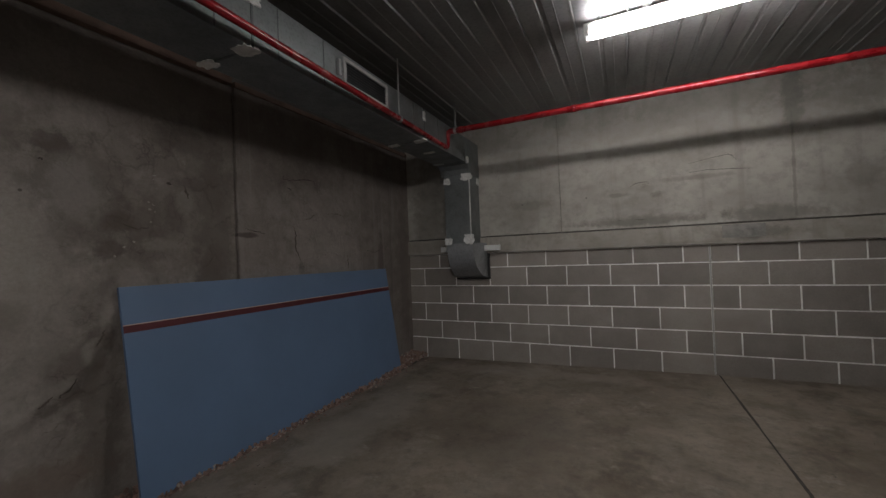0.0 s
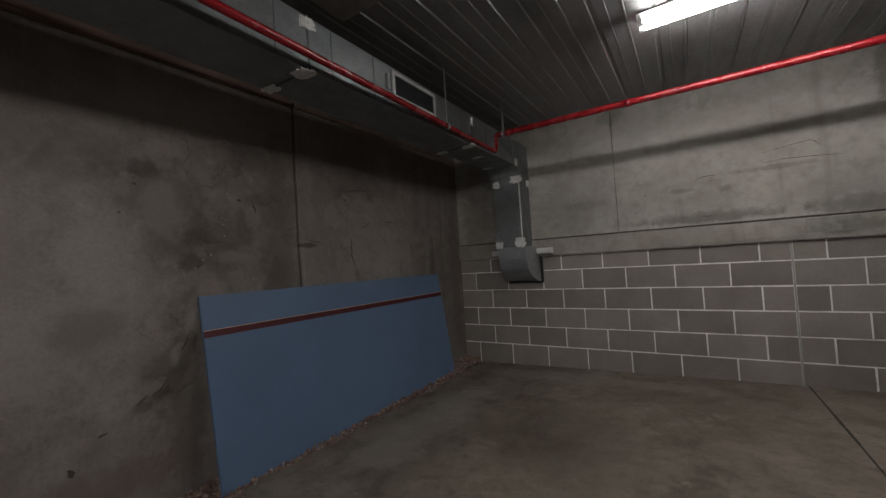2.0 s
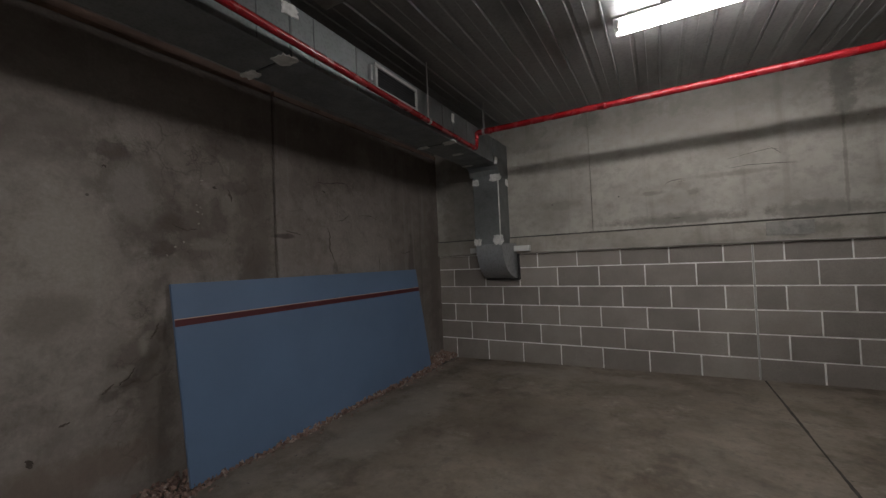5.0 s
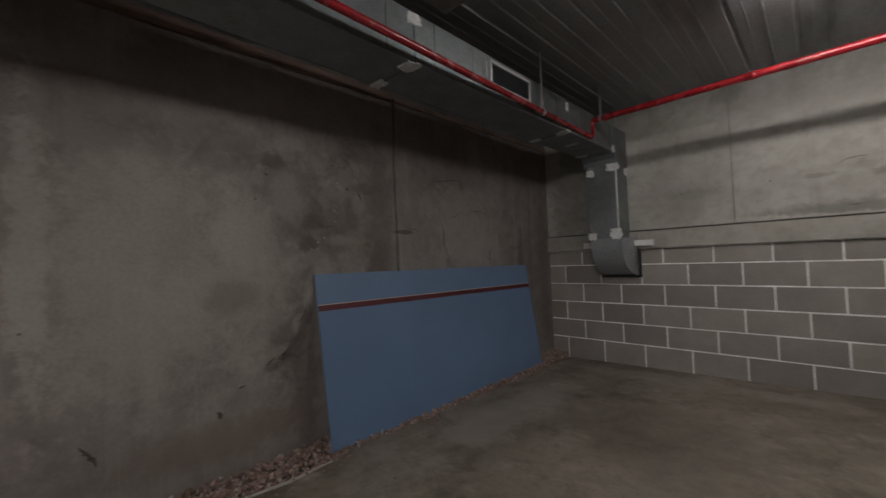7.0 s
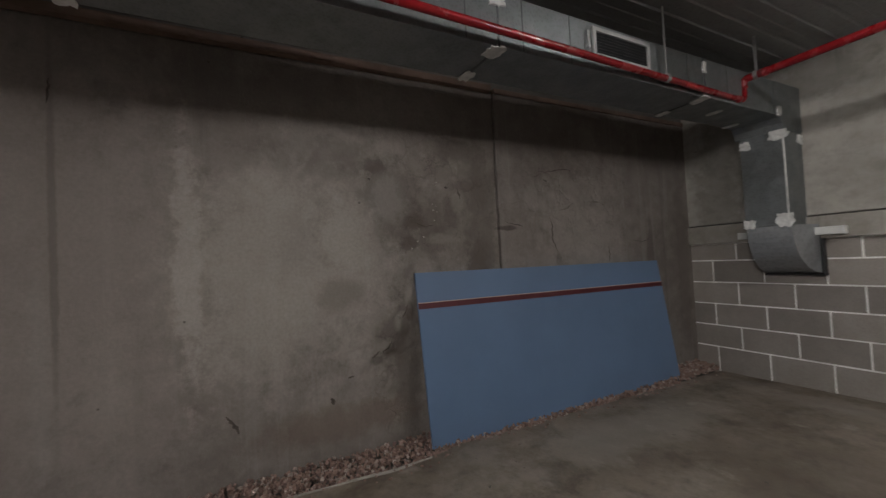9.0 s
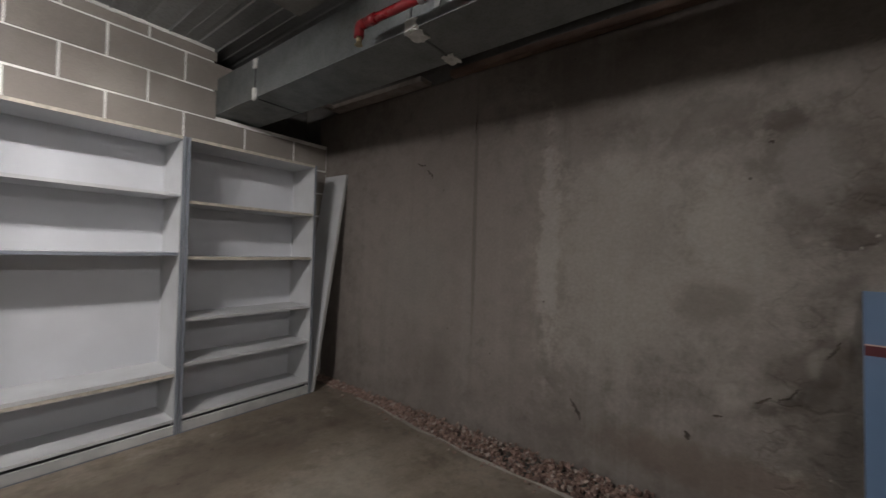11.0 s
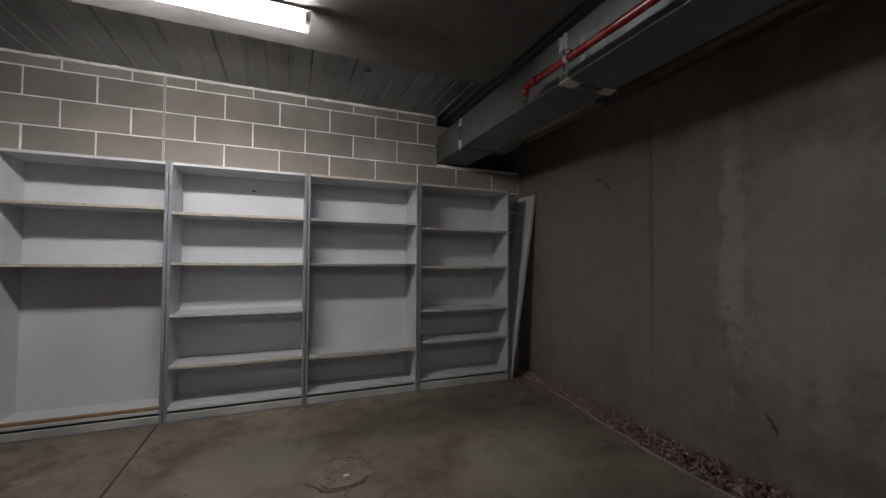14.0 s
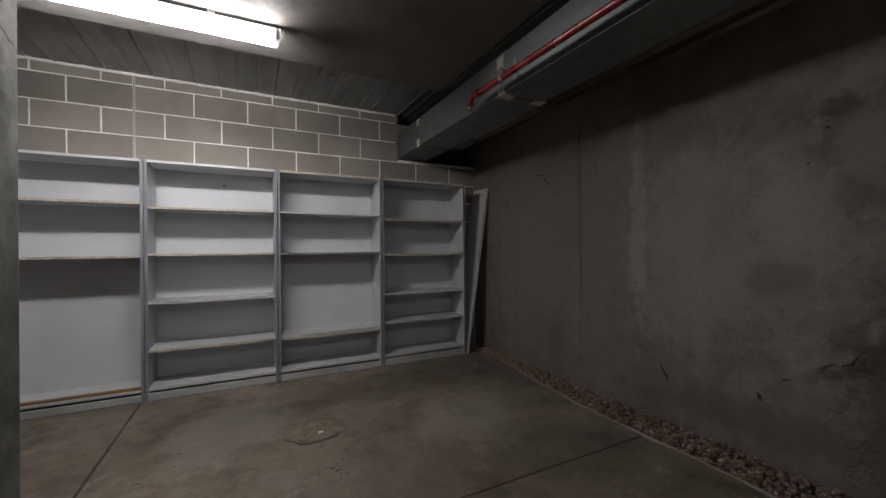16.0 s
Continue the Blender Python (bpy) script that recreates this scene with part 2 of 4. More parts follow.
def floor_material():
    n = Nodes("floor_concrete")
    w = n.warped(0.25, 2.2)
    c = n.mix(n.ramp(n.noise(0.9, 7, 0.66, distort=0.1), 0.32, 0.68), (0.145, 0.116, 0.088), (0.262, 0.221, 0.176))
    c = n.mix(n.ramp(n.noise(2.3, 8, 0.70, w), 0.50, 0.66, 0, 0.75), c, (0.080, 0.060, 0.043))
    c = n.mix(n.ramp(n.noise(1.3, 8, 0.72, n.scaled(1, 1, 1, (8, 1, 0))), 0.52, 0.64, 0, 0.7), c, (0.245, 0.214, 0.176))
    c = n.mix(n.ramp(n.noise(4.1, 6, 0.66, n.scaled(1, 1, 1, (5, 3, 0))), 0.58, 0.70, 0, 0.7), c, (0.31, 0.28, 0.24))
    c = n.mix(n.ramp(n.noise(1.7, 8, 0.74), 0.5, 0.66, 0, 0.55), c, (0.112, 0.080, 0.052))
    c = n.mix(n.ramp(n.noise(11.0, 6, 0.7), 0.50, 0.70, 0, 0.45), c, (0.085, 0.070, 0.057))
    c = n.mix(n.ramp(n.noise(40, 4, 0.7), 0.35, 0.75, 0, 0.3), c, (0.09, 0.078, 0.067))
    for at, size, tone, k in (
        ((0.62, -1.75, 0), (0.22, 0.9, 0.3), (0.27, 0.245, 0.21), 0.5),
        ((1.35, -0.32, 0), (1.1, 0.16, 0.3), (0.26, 0.232, 0.198), 0.6),
        ((1.55, -1.55, 0), (0.45, 0.5, 0.3), (0.085, 0.068, 0.053), 0.45),
        ((1.05, -4.75, 0), (0.35, 0.28, 0.3), (0.29, 0.262, 0.222), 0.5),
        ((1.35, -5.45, 0), (0.7, 0.30, 0.3), (0.080, 0.062, 0.048), 0.6),
        ((2.10, -5.30, 0), (0.35, 0.16, 0.3), (0.075, 0.060, 0.047), 0.55),
        ((0.75, -4.05, 0), (0.45, 0.30, 0.3), (0.078, 0.063, 0.050), 0.5),
        ((2.45, -5.15, 0), (0.40, 0.35, 0.3), (0.235, 0.215, 0.188), 0.5),
    ):
        c = n.mix(n.math("MULTIPLY", n.blot(at, size, 0.5, 3.4), k), c, tone)
    spots = n.math("MULTIPLY", n.ramp(n.voronoi(13.0, "F1", n.warped(0.06, 30.0)), 0.05, 0.10, 1, 0), n.ramp(n.noise(1.6, 3), 0.5, 0.6))
    c = n.mix(n.math("MULTIPLY", spots, 0.8), c, (0.04, 0.034, 0.03))
    m = n.t.nodes.new("ShaderNodeVectorMath")
    m.operation = "SCALE"
    n.put(m.inputs[0], c), n.put(m.inputs["Scale"], 0.93)
    r = n.ramp(n.noise(3.0, 5, 0.6), 0.3, 0.7, 0.5, 0.82)
    h = n.math("ADD", n.noise(9, 5, 0.6), n.math("MULTIPLY", n.noise(120, 3), 0.3))
    return n.done(m.outputs[0], r, 0, h, 0.2, 0.01, 0.4)


def block_material():
    n = Nodes("block")
    k = n.ramp(n.random(), 0, 1, 0.86, 1.12)
    c = n.mix(n.ramp(n.noise(3.0, 5, 0.6), 0.3, 0.7), (0.245, 0.217, 0.194), (0.30, 0.270, 0.243))
    c = n.mix(n.ramp(n.noise(140, 3, 0.7), 0.35, 0.7, 0, 0.35), c, (0.15, 0.135, 0.12))
    m = n.t.nodes.new("ShaderNodeVectorMath")
    m.operation = "SCALE"
    n.put(m.inputs[0], c), n.put(m.inputs["Scale"], k)
    return n.done(m.outputs[0], 0.9, 0, n.noise(150, 4, 0.7), 0.35, 0.004, 0.25)


def steel_material(name, colour, rough, scale=14.0, metal=0.85, dirt=0.35, stretch=(1, 1, 1)):
    """Galvanised steel: spangle, dull patches, white rust."""
    n = Nodes(name)
    sp = n.voronoi(scale * 4)
    c = n.mix(n.ramp(sp, 0.1, 0.6, 0, 0.5), tuple(v * 0.75 for v in colour), colour)
    stain = n.noise(scale * 0.3, 6, 0.65, n.scaled(*stretch))
    c = n.mix(n.ramp(stain, 0.48, 0.7, 0, dirt), c, tuple(v * 0.45 for v in colour))
    r = n.ramp(n.noise(scale * 0.5, 5, 0.6, n.scaled(*stretch)), 0.3, 0.7, rough * 0.8, min(1, rough * 1.3))
    return n.done(c, r, metal, n.noise(scale * 0.4, 3), 0.12, 0.01)


def gravel_material():
    n = Nodes("gravel")
    i = n.island()
    c = n.mix(n.ramp(i, 0.0, 0.6), (0.15, 0.095, 0.078), (0.31, 0.205, 0.168))
    c = n.mix(n.ramp(i, 0.72, 1.0), c, (0.44, 0.37, 0.32))
    c = n.mix(n.ramp(n.noise(60, 3), 0.3, 0.7, 0, 0.4), c, (0.08, 0.06, 0.05))
    return n.done(c, 0.85, 0, n.noise(90, 3), 0.3, 0.003)


def glow_material(name, colour, power):
    mat = bpy.data.materials.new(name)
    mat.use_nodes = True
    b = mat.node_tree.nodes["Principled BSDF"]
    b.inputs["Base Color"].default_value = (0.9, 0.9, 0.9, 1)
    b.inputs["Emission Color"].default_value = (*colour, 1)
    b.inputs["Emission Strength"].default_value = power
    return mat


OLD = earth_wall_material()
PRECAST = precast_material("precast", (0.27, 0.25, 0.222), (0.40, 0.375, 0.338), 0.0, NORTH_MARKS)
BAND = precast_material("band_concrete", (0.25, 0.23, 0.20), (0.40, 0.37, 0.33), 4.0, (((3.35, 0, 1.215), (0.24, 0.4, 0.06), 0.6), ((2.75, 0, 1.13), (0.5, 0.4, 0.03), 0.3)))
COLUMN = precast_material("column_concrete", (0.13, 0.132, 0.122), (0.32, 0.322, 0.305), 9.0, (((2.99, -4.0, 1.55), (0.4, 0.12, 0.22), 0.7), ((2.99, -4.15, 0.9), (0.4, 0.10, 0.4), 0.5), ((2.99, -4.1, 2.05), (0.4, 0.02, 0.3), 0.5)))
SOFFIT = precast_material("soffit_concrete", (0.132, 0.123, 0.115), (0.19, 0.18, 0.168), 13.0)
DARKC = precast_material("dark_concrete", (0.10, 0.095, 0.09), (0.16, 0.15, 0.14), 17.0)
FLOOR = floor_material()
BLOCK = block_material()
MORTAR = plain("mortar", (0.80, 0.78, 0.75), 0.9, 0, 0.2, 6, 0.4, 90)
SEALANT = plain("sealant", (0.36, 0.35, 0.33), 0.7, 0, 0.1)
JOINT = plain("joint_filler", (0.045, 0.038, 0.032), 0.9, 0, 0.3)
DECK = steel_material("deck_steel", (0.33, 0.337, 0.337), 0.48, 10, 0.38, 0.7, (1, 0.2, 1))
DUCT = steel_material("duct_steel", (0.285, 0.302, 0.305), 0.52, 16, 0.85, 0.3)
SHOE = steel_material("shoe_steel", (0.36, 0.37, 0.375), 0.5, 9, 0.5, 0.7)
DUCTSEAM = plain("duct_seam", (0.13, 0.135, 0.14), 0.5, 0.7)
TAPE = plain("sealing_tape", (0.64, 0.64, 0.62), 0.6, 0, 0.2, 30, 0.5, 60)
RED = plain("red_paint", (0.225, 0.008, 0.012), 0.27, 0, 0.08, 5, 0.0, 60)
BRASS = plain("brass", (0.45, 0.38, 0.24), 0.35, 0.9, 0.15)
ZINC = plain("zinc_bracket", (0.42, 0.42, 0.42), 0.45, 0.7, 0.2)
BLUE = plain("blue_laminate", (0.112, 0.175, 0.282), 0.42, 0, 0.07, 2.0, 0.06, 220)
STRIPE = plain("dark_red_stripe", (0.085, 0.013, 0.017), 0.45, 0, 0.1)
PALE = plain("pale_line", (0.52, 0.36, 0.30), 0.5, 0, 0.1)
CHIP = plain("chipboard_edge", (0.50, 0.455, 0.38), 0.8, 0, 0.25, 40, 0.4, 120)
WHITE = plain("white_melamine", (0.53, 0.535, 0.545), 0.42, 0, 0.10, 3.0, 0.06, 200)
BACKING = plain("white_backing", (0.57, 0.578, 0.605), 0.5, 0, 0.07, 2.0, 0.05, 200)
KICK = plain("grey_kickboard", (0.44, 0.44, 0.43), 0.55, 0, 0.2, 5.0, 0.1)
EDGE = plain("grey_edging", (0.20, 0.215, 0.245), 0.45, 0, 0.12, 6.0, 0.08)
TIMBER = plain("timber_rail", (0.26, 0.15, 0.075), 0.7, 0, 0.25, 14, 0.3, 80)
PVC = plain("white_plastic", (0.62, 0.62, 0.60), 0.45, 0, 0.08)
BLACK = plain("black_rubber", (0.018, 0.018, 0.018), 0.7, 0, 0.2)
ENAMEL = plain("white_enamel", (0.78, 0.78, 0.77), 0.35, 0, 0.05)
OLD_TUBE = glow_material("worn_tube", (1.0, 0.966, 0.955), NORTH_POWER)
NEW_TUBE = glow_material("new_tube", (1.0, 0.966, 0.955), SOUTH_POWER)
GRAVEL = gravel_material()
PACK = plain("packing_board", (0.30, 0.262, 0.235), 0.85, 0, 0.3, 9, 0.3, 50)
PLY = plain("stained_timber", (0.15, 0.098, 0.075), 0.85, 0, 0.35, 5, 0.3, 50)
PATCHED = plain("smeared_mortar", (0.215, 0.205, 0.19), 0.9, 0, 0.35, 14, 0.5, 40)
SCORE = plain("scored_concrete", (0.155, 0.14, 0.122), 0.9, 0, 0.4, 25, 0.3, 90)
SPOT = plain("dark_hole", (0.075, 0.060, 0.049), 0.95, 0, 0.4, 30, 0.4, 90)
PATCH = plain("crumbled_patch", (0.185, 0.155, 0.118), 0.95, 0, 0.3, 9, 0.5, 60)
GRILLE = plain("grille_paint", (0.46, 0.46, 0.45), 0.45, 0, 0.15)
MESHDARK = plain("grille_dark", (0.03, 0.03, 0.032), 0.6, 0.3, 0.2)


# ---- building blocks ----
def box(bm, x0, x1, y0, y1, z0, z1, bevel=0.0):
    vs = [bm.verts.new((x, y, z)) for x in (x0, x1) for y in (y0, y1) for z in (z0, z1)]
    fs = [bm.faces.new([vs[i] for i in q]) for q in ((0, 1, 3, 2), (4, 6, 7, 5), (0, 4, 5, 1), (2, 3, 7, 6), (0, 2, 6, 4), (1, 5, 7, 3))]
    if bevel:
        es = list({e for f in fs for e in f.edges})
        bmesh.ops.bevel(bm, geom=es, offset=bevel, segments=2, affect="EDGES", profile=0.6)
    return bm


def boxed(*args, bevel=0.0):
    return box(bmesh.new(), *args, bevel=bevel)


def rod(bm, a, b, r, sides=20, caps=True):
    a, b = Vector(a), Vector(b)
    q = (b - a).to_track_quat("Z", "Y").to_matrix()
    rings = [[bm.verts.new(p + q @ Vector((r * math.cos(2 * math.pi * i / sides), r * math.sin(2 * math.pi * i / sides), 0))) for i in range(sides)] for p in (a, b)]
    for i in range(sides):
        f = bm.faces.new((rings[0][i], rings[0][(i + 1) % sides], rings[1][(i + 1) % sides], rings[1][i]))
        f.smooth = True
    if caps:
        bm.faces.new(rings[0][::-1]), bm.faces.new(rings[1])
    return bm


def swept(points, r, sides=16):
    """A round pipe along a line of points."""
    bm = bmesh.new()
    pts = [Vector(p) for p in points]
    rings = []
    up = Vector((0, 0, 1))
    for i, p in enumerate(pts):
        d = (pts[min(i + 1, len(pts) - 1)] - pts[max(i - 1, 0)]).normalized()
        side = d.cross(up if abs(d.z) < 0.95 else Vector((1, 0, 0))).normalized()
        if rings and side.dot(last) < 0:
            side = -side
        last = side
        top = side.cross(d)
        rings.append([bm.verts.new(p + r * (math.cos(2 * math.pi * k / sides) * side + math.sin(2 * math.pi * k / sides) * top)) for k in range(sides)])
    for a, b in zip(rings, rings[1:]):
        best = min(range(sides), key=lambda s: sum((a[k].co - b[(k + s) % sides].co).length for k in range(sides)))
        for k in range(sides):
            f = bm.faces.new((a[k], a[(k + 1) % sides], b[(k + 1 + best) % sides], b[(k + best) % sides]))
            f.smooth = True
    bm.faces.new(rings[0][::-1]), bm.faces.new(rings[-1])
    bmesh.ops.recalc_face_normals(bm, faces=bm.faces)
    return bm


def extruded(profile, axis, lo, hi):
    """A closed outline pushed along x or y. The outline is in the two other axes."""
    bm = bmesh.new()
    spot = (lambda a, b, w: (w, a, b)) if axis == "x" else (lambda a, b, w: (a, w, b)) if axis == "y" else (lambda a, b, w: (a, b, w))
    r0 = [bm.verts.new(spot(a, b, lo)) for a, b in profile]
    r1 = [bm.verts.new(spot(a, b, hi)) for a, b in profile]
    for i in range(len(profile)):
        j = (i + 1) % len(profile)
        bm.faces.new((r0[i], r0[j], r1[j], r1[i]))
    bm.faces.new(r0[::-1]), bm.faces.new(r1)
    bmesh.ops.recalc_face_normals(bm, faces=bm.faces)
    return bm


def mesh_of(name, bm, material):
    me = bpy.data.meshes.new(name)
    bmesh.ops.recalc_face_normals(bm, faces=bm.faces)
    bm.to_mesh(me)
    bm.free()
    me.materials.append(material)
    return me


def part(name, bm, material, parent, label=""):
    ob = new(name, mesh_of(name, bm, material))
    ob.parent = parent
    ob.matrix_parent_inverse = parent.matrix_basis.inverted()
    return tagged(ob, label)


def thing(name, at, label, category, group="", kind=""):
    ob = new(name)
    ob.matrix_basis = Matrix.Translation(at)
    ob.empty_display_size = 0.1
    return tagged(ob, label, category, group, kind)


def solid(name, bm, material, label, category, group="", kind=""):
    return tagged(new(name, mesh_of(name, bm, material)), label, category, group, kind)


# ---- the plan: wall_west at x = 0, wall_north at y = 0, wall_south at y = -6.26 ----
EAST, SOUTH, DECKZ, SOFFITZ = 9.0, -6.26, 2.50, 2.35
DROP = -0.06


def floor_z(x, y):
    """The slab falls a little towards the north-west corner."""
    return DROP * max(0.0, 1 - x / 3.4) * max(0.0, 1 + y / 3.9)


def west_edge(y):
    """The slab's edge along the drain; concrete has run over towards the south wall."""
    return 0.255 - 0.05 * min(1.0, max(0.0, (y + 3.0) / 0.25)) - 0.17 * min(1.0, max(0.0, (-4.45 - y) / 1.3)) + 0.006 * math.sin(y * 7.3) + 0.004 * math.sin(y * 19)


def slab(x0, x1, y0, y1):
    bm = bmesh.new()
    nx, ny = 10, 24
    top = []
    for i in range(nx + 1):
        row = []
        for j in range(ny + 1):
            y = y0 + (y1 - y0) * j / ny
            a = west_edge(y) if x0 < 1 else x0
            x = a + (x1 - a) * i / nx
            row.append(bm.verts.new((x, y, floor_z(x, y))))
        top.append(row)
    low = [[bm.verts.new((v.co.x, v.co.y, -0.16)) for v in (row[0], row[-1])] for row in (top[0], top[-1])]
    for i in range(nx):
        for j in range(ny):
            bm.faces.new((top[i][j], top[i + 1][j], top[i + 1][j + 1], top[i][j + 1]))
    bm.faces.new((low[0][0], low[1][0], *[top[i][0] for i in range(nx, -1, -1)]))
    bm.faces.new((low[1][1], low[0][1], *[top[i][ny] for i in range(nx + 1)]))
    bm.faces.new((low[0][1], low[0][0], *[top[0][j] for j in range(ny + 1)]))
    bm.faces.new((low[1][0], low[1][1], *[top[nx][j] for j in range(ny, -1, -1)]))
    return bm


ground = solid("floor", boxed(-0.3, EAST + 0.2, SOUTH - 0.3, 0.3, -0.3, -0.12), JOINT, "dark bedding under the concrete floor slabs", "floor", kind="structure")
JX, JY, G, BOOKFRONT = 3.028, -3.94, 0.006, -5.94
for x0, x1, y0, y1 in ((0.26, JX - G, JY + G, 0.02), (JX + G, EAST, JY + G, 0.02), (0.26, JX - G, SOUTH, JY - G), (JX + G, EAST, SOUTH, JY - G)):
    part("slab", slab(x0, x1, y0, y1), FLOOR, ground, "stained worn concrete slab with saw-cut joints")
def lip(y0, y1):
    """A pale trowelled arris along the drain."""
    bm = bmesh.new()
    rows = []
    for k in range(61):
        y = y0 + (y1 - y0) * k / 60
        a, w = west_edge(y), 0.024 + 0.008 * math.sin(y * 11)
        rows.append([bm.verts.new(p) for p in ((a - 0.004, y, -0.10), (a - 0.004, y, floor_z(a, y) - 0.002), (a + 0.006, y, floor_z(a, y) + 0.004), (a + w, y, floor_z(a, y) + 0.0035), (a + w, y, -0.10))])
    for a, b in zip(rows, rows[1:]):
        for m in range(4):
            bm.faces.new((a[m], a[m + 1], b[m + 1], b[m]))
    return bm


part("lip", lip(-5.6, -3.0), BAND, ground, "pale trowelled slab edge")
part("filler", boxed(JX - G, JX + G, SOUTH, 0.0, -0.1, -0.007), JOINT, ground)
part("filler", boxed(0.26, EAST, JY - G, JY + G, -0.1, -0.009), JOINT, ground)


def joint_dirt(axis, at, lo, hi, seed):
    """Dirt trodden into a saw cut: a ragged dark ribbon that thins out here and there."""
    rnd = random.Random(seed)
    bm = bmesh.new()
    rows = []
    n = int((hi - lo) / 0.02)
    for k in range(n + 1):
        w = lo + (hi - lo) * k / n
        full = 0.25 + 0.75 * min(1.0, max(0.0, 0.75 + 1.6 * noise.noise(Vector((w * 1.9, seed, 0)))))
        a, b = 0.0095 * full * rnd.uniform(0.7, 1.1), 0.0095 * full * rnd.uniform(0.7, 1.1)
        ends = [(at - a, w), (at + b, w)] if axis == "y" else [(w, at - a), (w, at + b)]
        rows.append([bm.verts.new((x, y, floor_z(x, y) + 0.0015)) for x, y in ends])
    for a, b in zip(rows, rows[1:]):
        bm.faces.new((a[0], a[1], b[1], b[0]))
    return bm


part("joint_dirt", joint_dirt("y", JX, BOOKFRONT, -0.01, 3), JOINT, ground, "dark dirt trodden into the joint")
part("joint_dirt", joint_dirt("x", JY, 0.30, 2.985, 5), JOINT, ground, "dark dirt trodden into the joint")
part("joint_dirt", joint_dirt("x", JY, 3.505, 8.9, 7), JOINT, ground, "dark dirt trodden into the joint")
part("bed", boxed(-0.05, 0.26, SOUTH, 0.05, -0.12, -0.075), DARKC, ground)

# west wall: two pours, the northern one a little proud
west = solid("wall_west", boxed(-0.30, -0.02, SOUTH - 0.4, 0.3, -0.2, 2.7), DARKC, "old stained in-situ concrete wall against the earth", "wall", kind="structure")
def near(y, z, cy, cz, ry, rz):
    return max(0.0, 1 - math.hypot((y - cy) / ry, (z - cz) / rz))


def off_line(y, z, points):
    """How far a place on the wall lies from a broken line."""
    best = 9.0
    for (y0, z0), (y1, z1) in zip(points, points[1:]):
        d = (y1 - y0) ** 2 + (z1 - z0) ** 2
        f = min(1.0, max(0.0, ((y - y0) * (y1 - y0) + (z - z0) * (z1 - z0)) / d))
        best = min(best, math.hypot(y - y0 - f * (y1 - y0), z - z0 - f * (z1 - z0)))
    return best


CREASE = ((-2.97, 0.93), (-3.01, 0.80), (-3.10, 0.66), (-3.17, 0.56), (-3.31, 0.48))
RIDGE = ((-2.62, 1.72), (-2.74, 1.56), (-2.79, 1.38), (-2.97, 1.19))


def relief(y, z):
    """The face of the west wall: two pours, honeycombed and spalled where the earth pressed on it."""
    base = 0.0 if y < -2.269 else 0.012
    p = Vector((0.0, y, z))
    x = base + 0.0025 * noise.fractal(p * 2.1, 1.0, 2.0, 3)
    rough = max(near(y, z, -2.72, 1.50, 0.62, 0.62), near(y, z, -3.10, 0.66, 0.40, 0.55), 0.85 * near(y, z, -1.65, 1.45, 0.75, 0.6), 0.5 * near(y, z, -3.6, 1.75, 0.7, 0.35))
    if rough > 0:
        k = min(1.0, rough * 2.2)
        q = p + 0.06 * Vector((0, noise.noise(p * 5), noise.noise(p * 5 + Vector((7, 3, 1)))))
        x += k * 0.0085 * noise.fractal(q * 6.5, 0.8, 2.1, 4)
        x -= k * 0.009 * max(0.0, 0.22 - abs(noise.noise(q * 4.3))) / 0.22 * (0.5 + 0.5 * noise.noise(q * 2.0))
    wob = 0.035 * noise.noise(p * 9.0)
    ring = math.hypot((y + 3.085) / 0.145, (z - 1.49) / 0.17) + wob * 5
    if ring < 1.6:
        x += (-0.006 if ring < 1.0 else -0.006 + 0.013 * (ring - 1.0) / 0.25 if ring < 1.25 else 0.007 * (1.6 - ring) / 0.35)
    for line, high in ((CREASE, 0.014), (RIDGE, 0.009)):
        d = off_line(y, z, line) + wob
        if d < 0.06:
            x += high * (1 - max(0.0, d) / 0.06) ** 1.5
    return x


def pour(y0, y1, step):
    bm = bmesh.new()
    ny, nz = int((y1 - y0) / step), int(2.45 / step)
    rows = []
    for i in range(ny + 1):
        y = y0 + (y1 - y0) * i / ny
        rows.append([bm.verts.new((relief(min(max(y, y0 + 0.001), y1 - 0.001), -0.15 + 2.45 * j / nz), y, -0.15 + 2.45 * j / nz)) for j in range(nz + 1)])
    for a, b in zip(rows, rows[1:]):
        for j in range(nz):
            bm.faces.new((a[j], b[j], b[j + 1], a[j + 1])).smooth = True
    rim_line = [r[0] for r in rows] + rows[-1][1:] + [r[-1] for r in rows[-2::-1]] + rows[0][-2:0:-1]
    back = [bm.verts.new((-0.02, v.co.y, v.co.z)) for v in rim_line]
    for k in range(len(rim_line)):
        m = (k + 1) % len(rim_line)
        bm.faces.new((rim_line[k], back[k], back[m], rim_line[m]))
    bm.faces.new(back)
    return bm


part("pour", pour(SOUTH - 0.1, -2.272, 0.015), OLD, west)
part("pour", pour(-2.266, 0.02, 0.0125), OLD, west)
part("ledge", boxed(-0.02, 0.045, -4.87, -2.30, 2.30, 2.345, bevel=0.004), PLY, west, "stained rough timber strip left on the wall head")
part("packer", boxed(-0.02, 0.10, -6.10, -5.08, 2.302, 2.338, bevel=0.004), PACK, west, "pale packing board on the wall head")
part("packer", boxed(0.103, 0.34, -6.10, -6.045, 2.302, 2.335, bevel=0.004), PACK, west)
part("ledge", boxed(-0.02, 0.018, -2.26, 0.0, 2.30, 2.34, bevel=0.004), PLY, west)


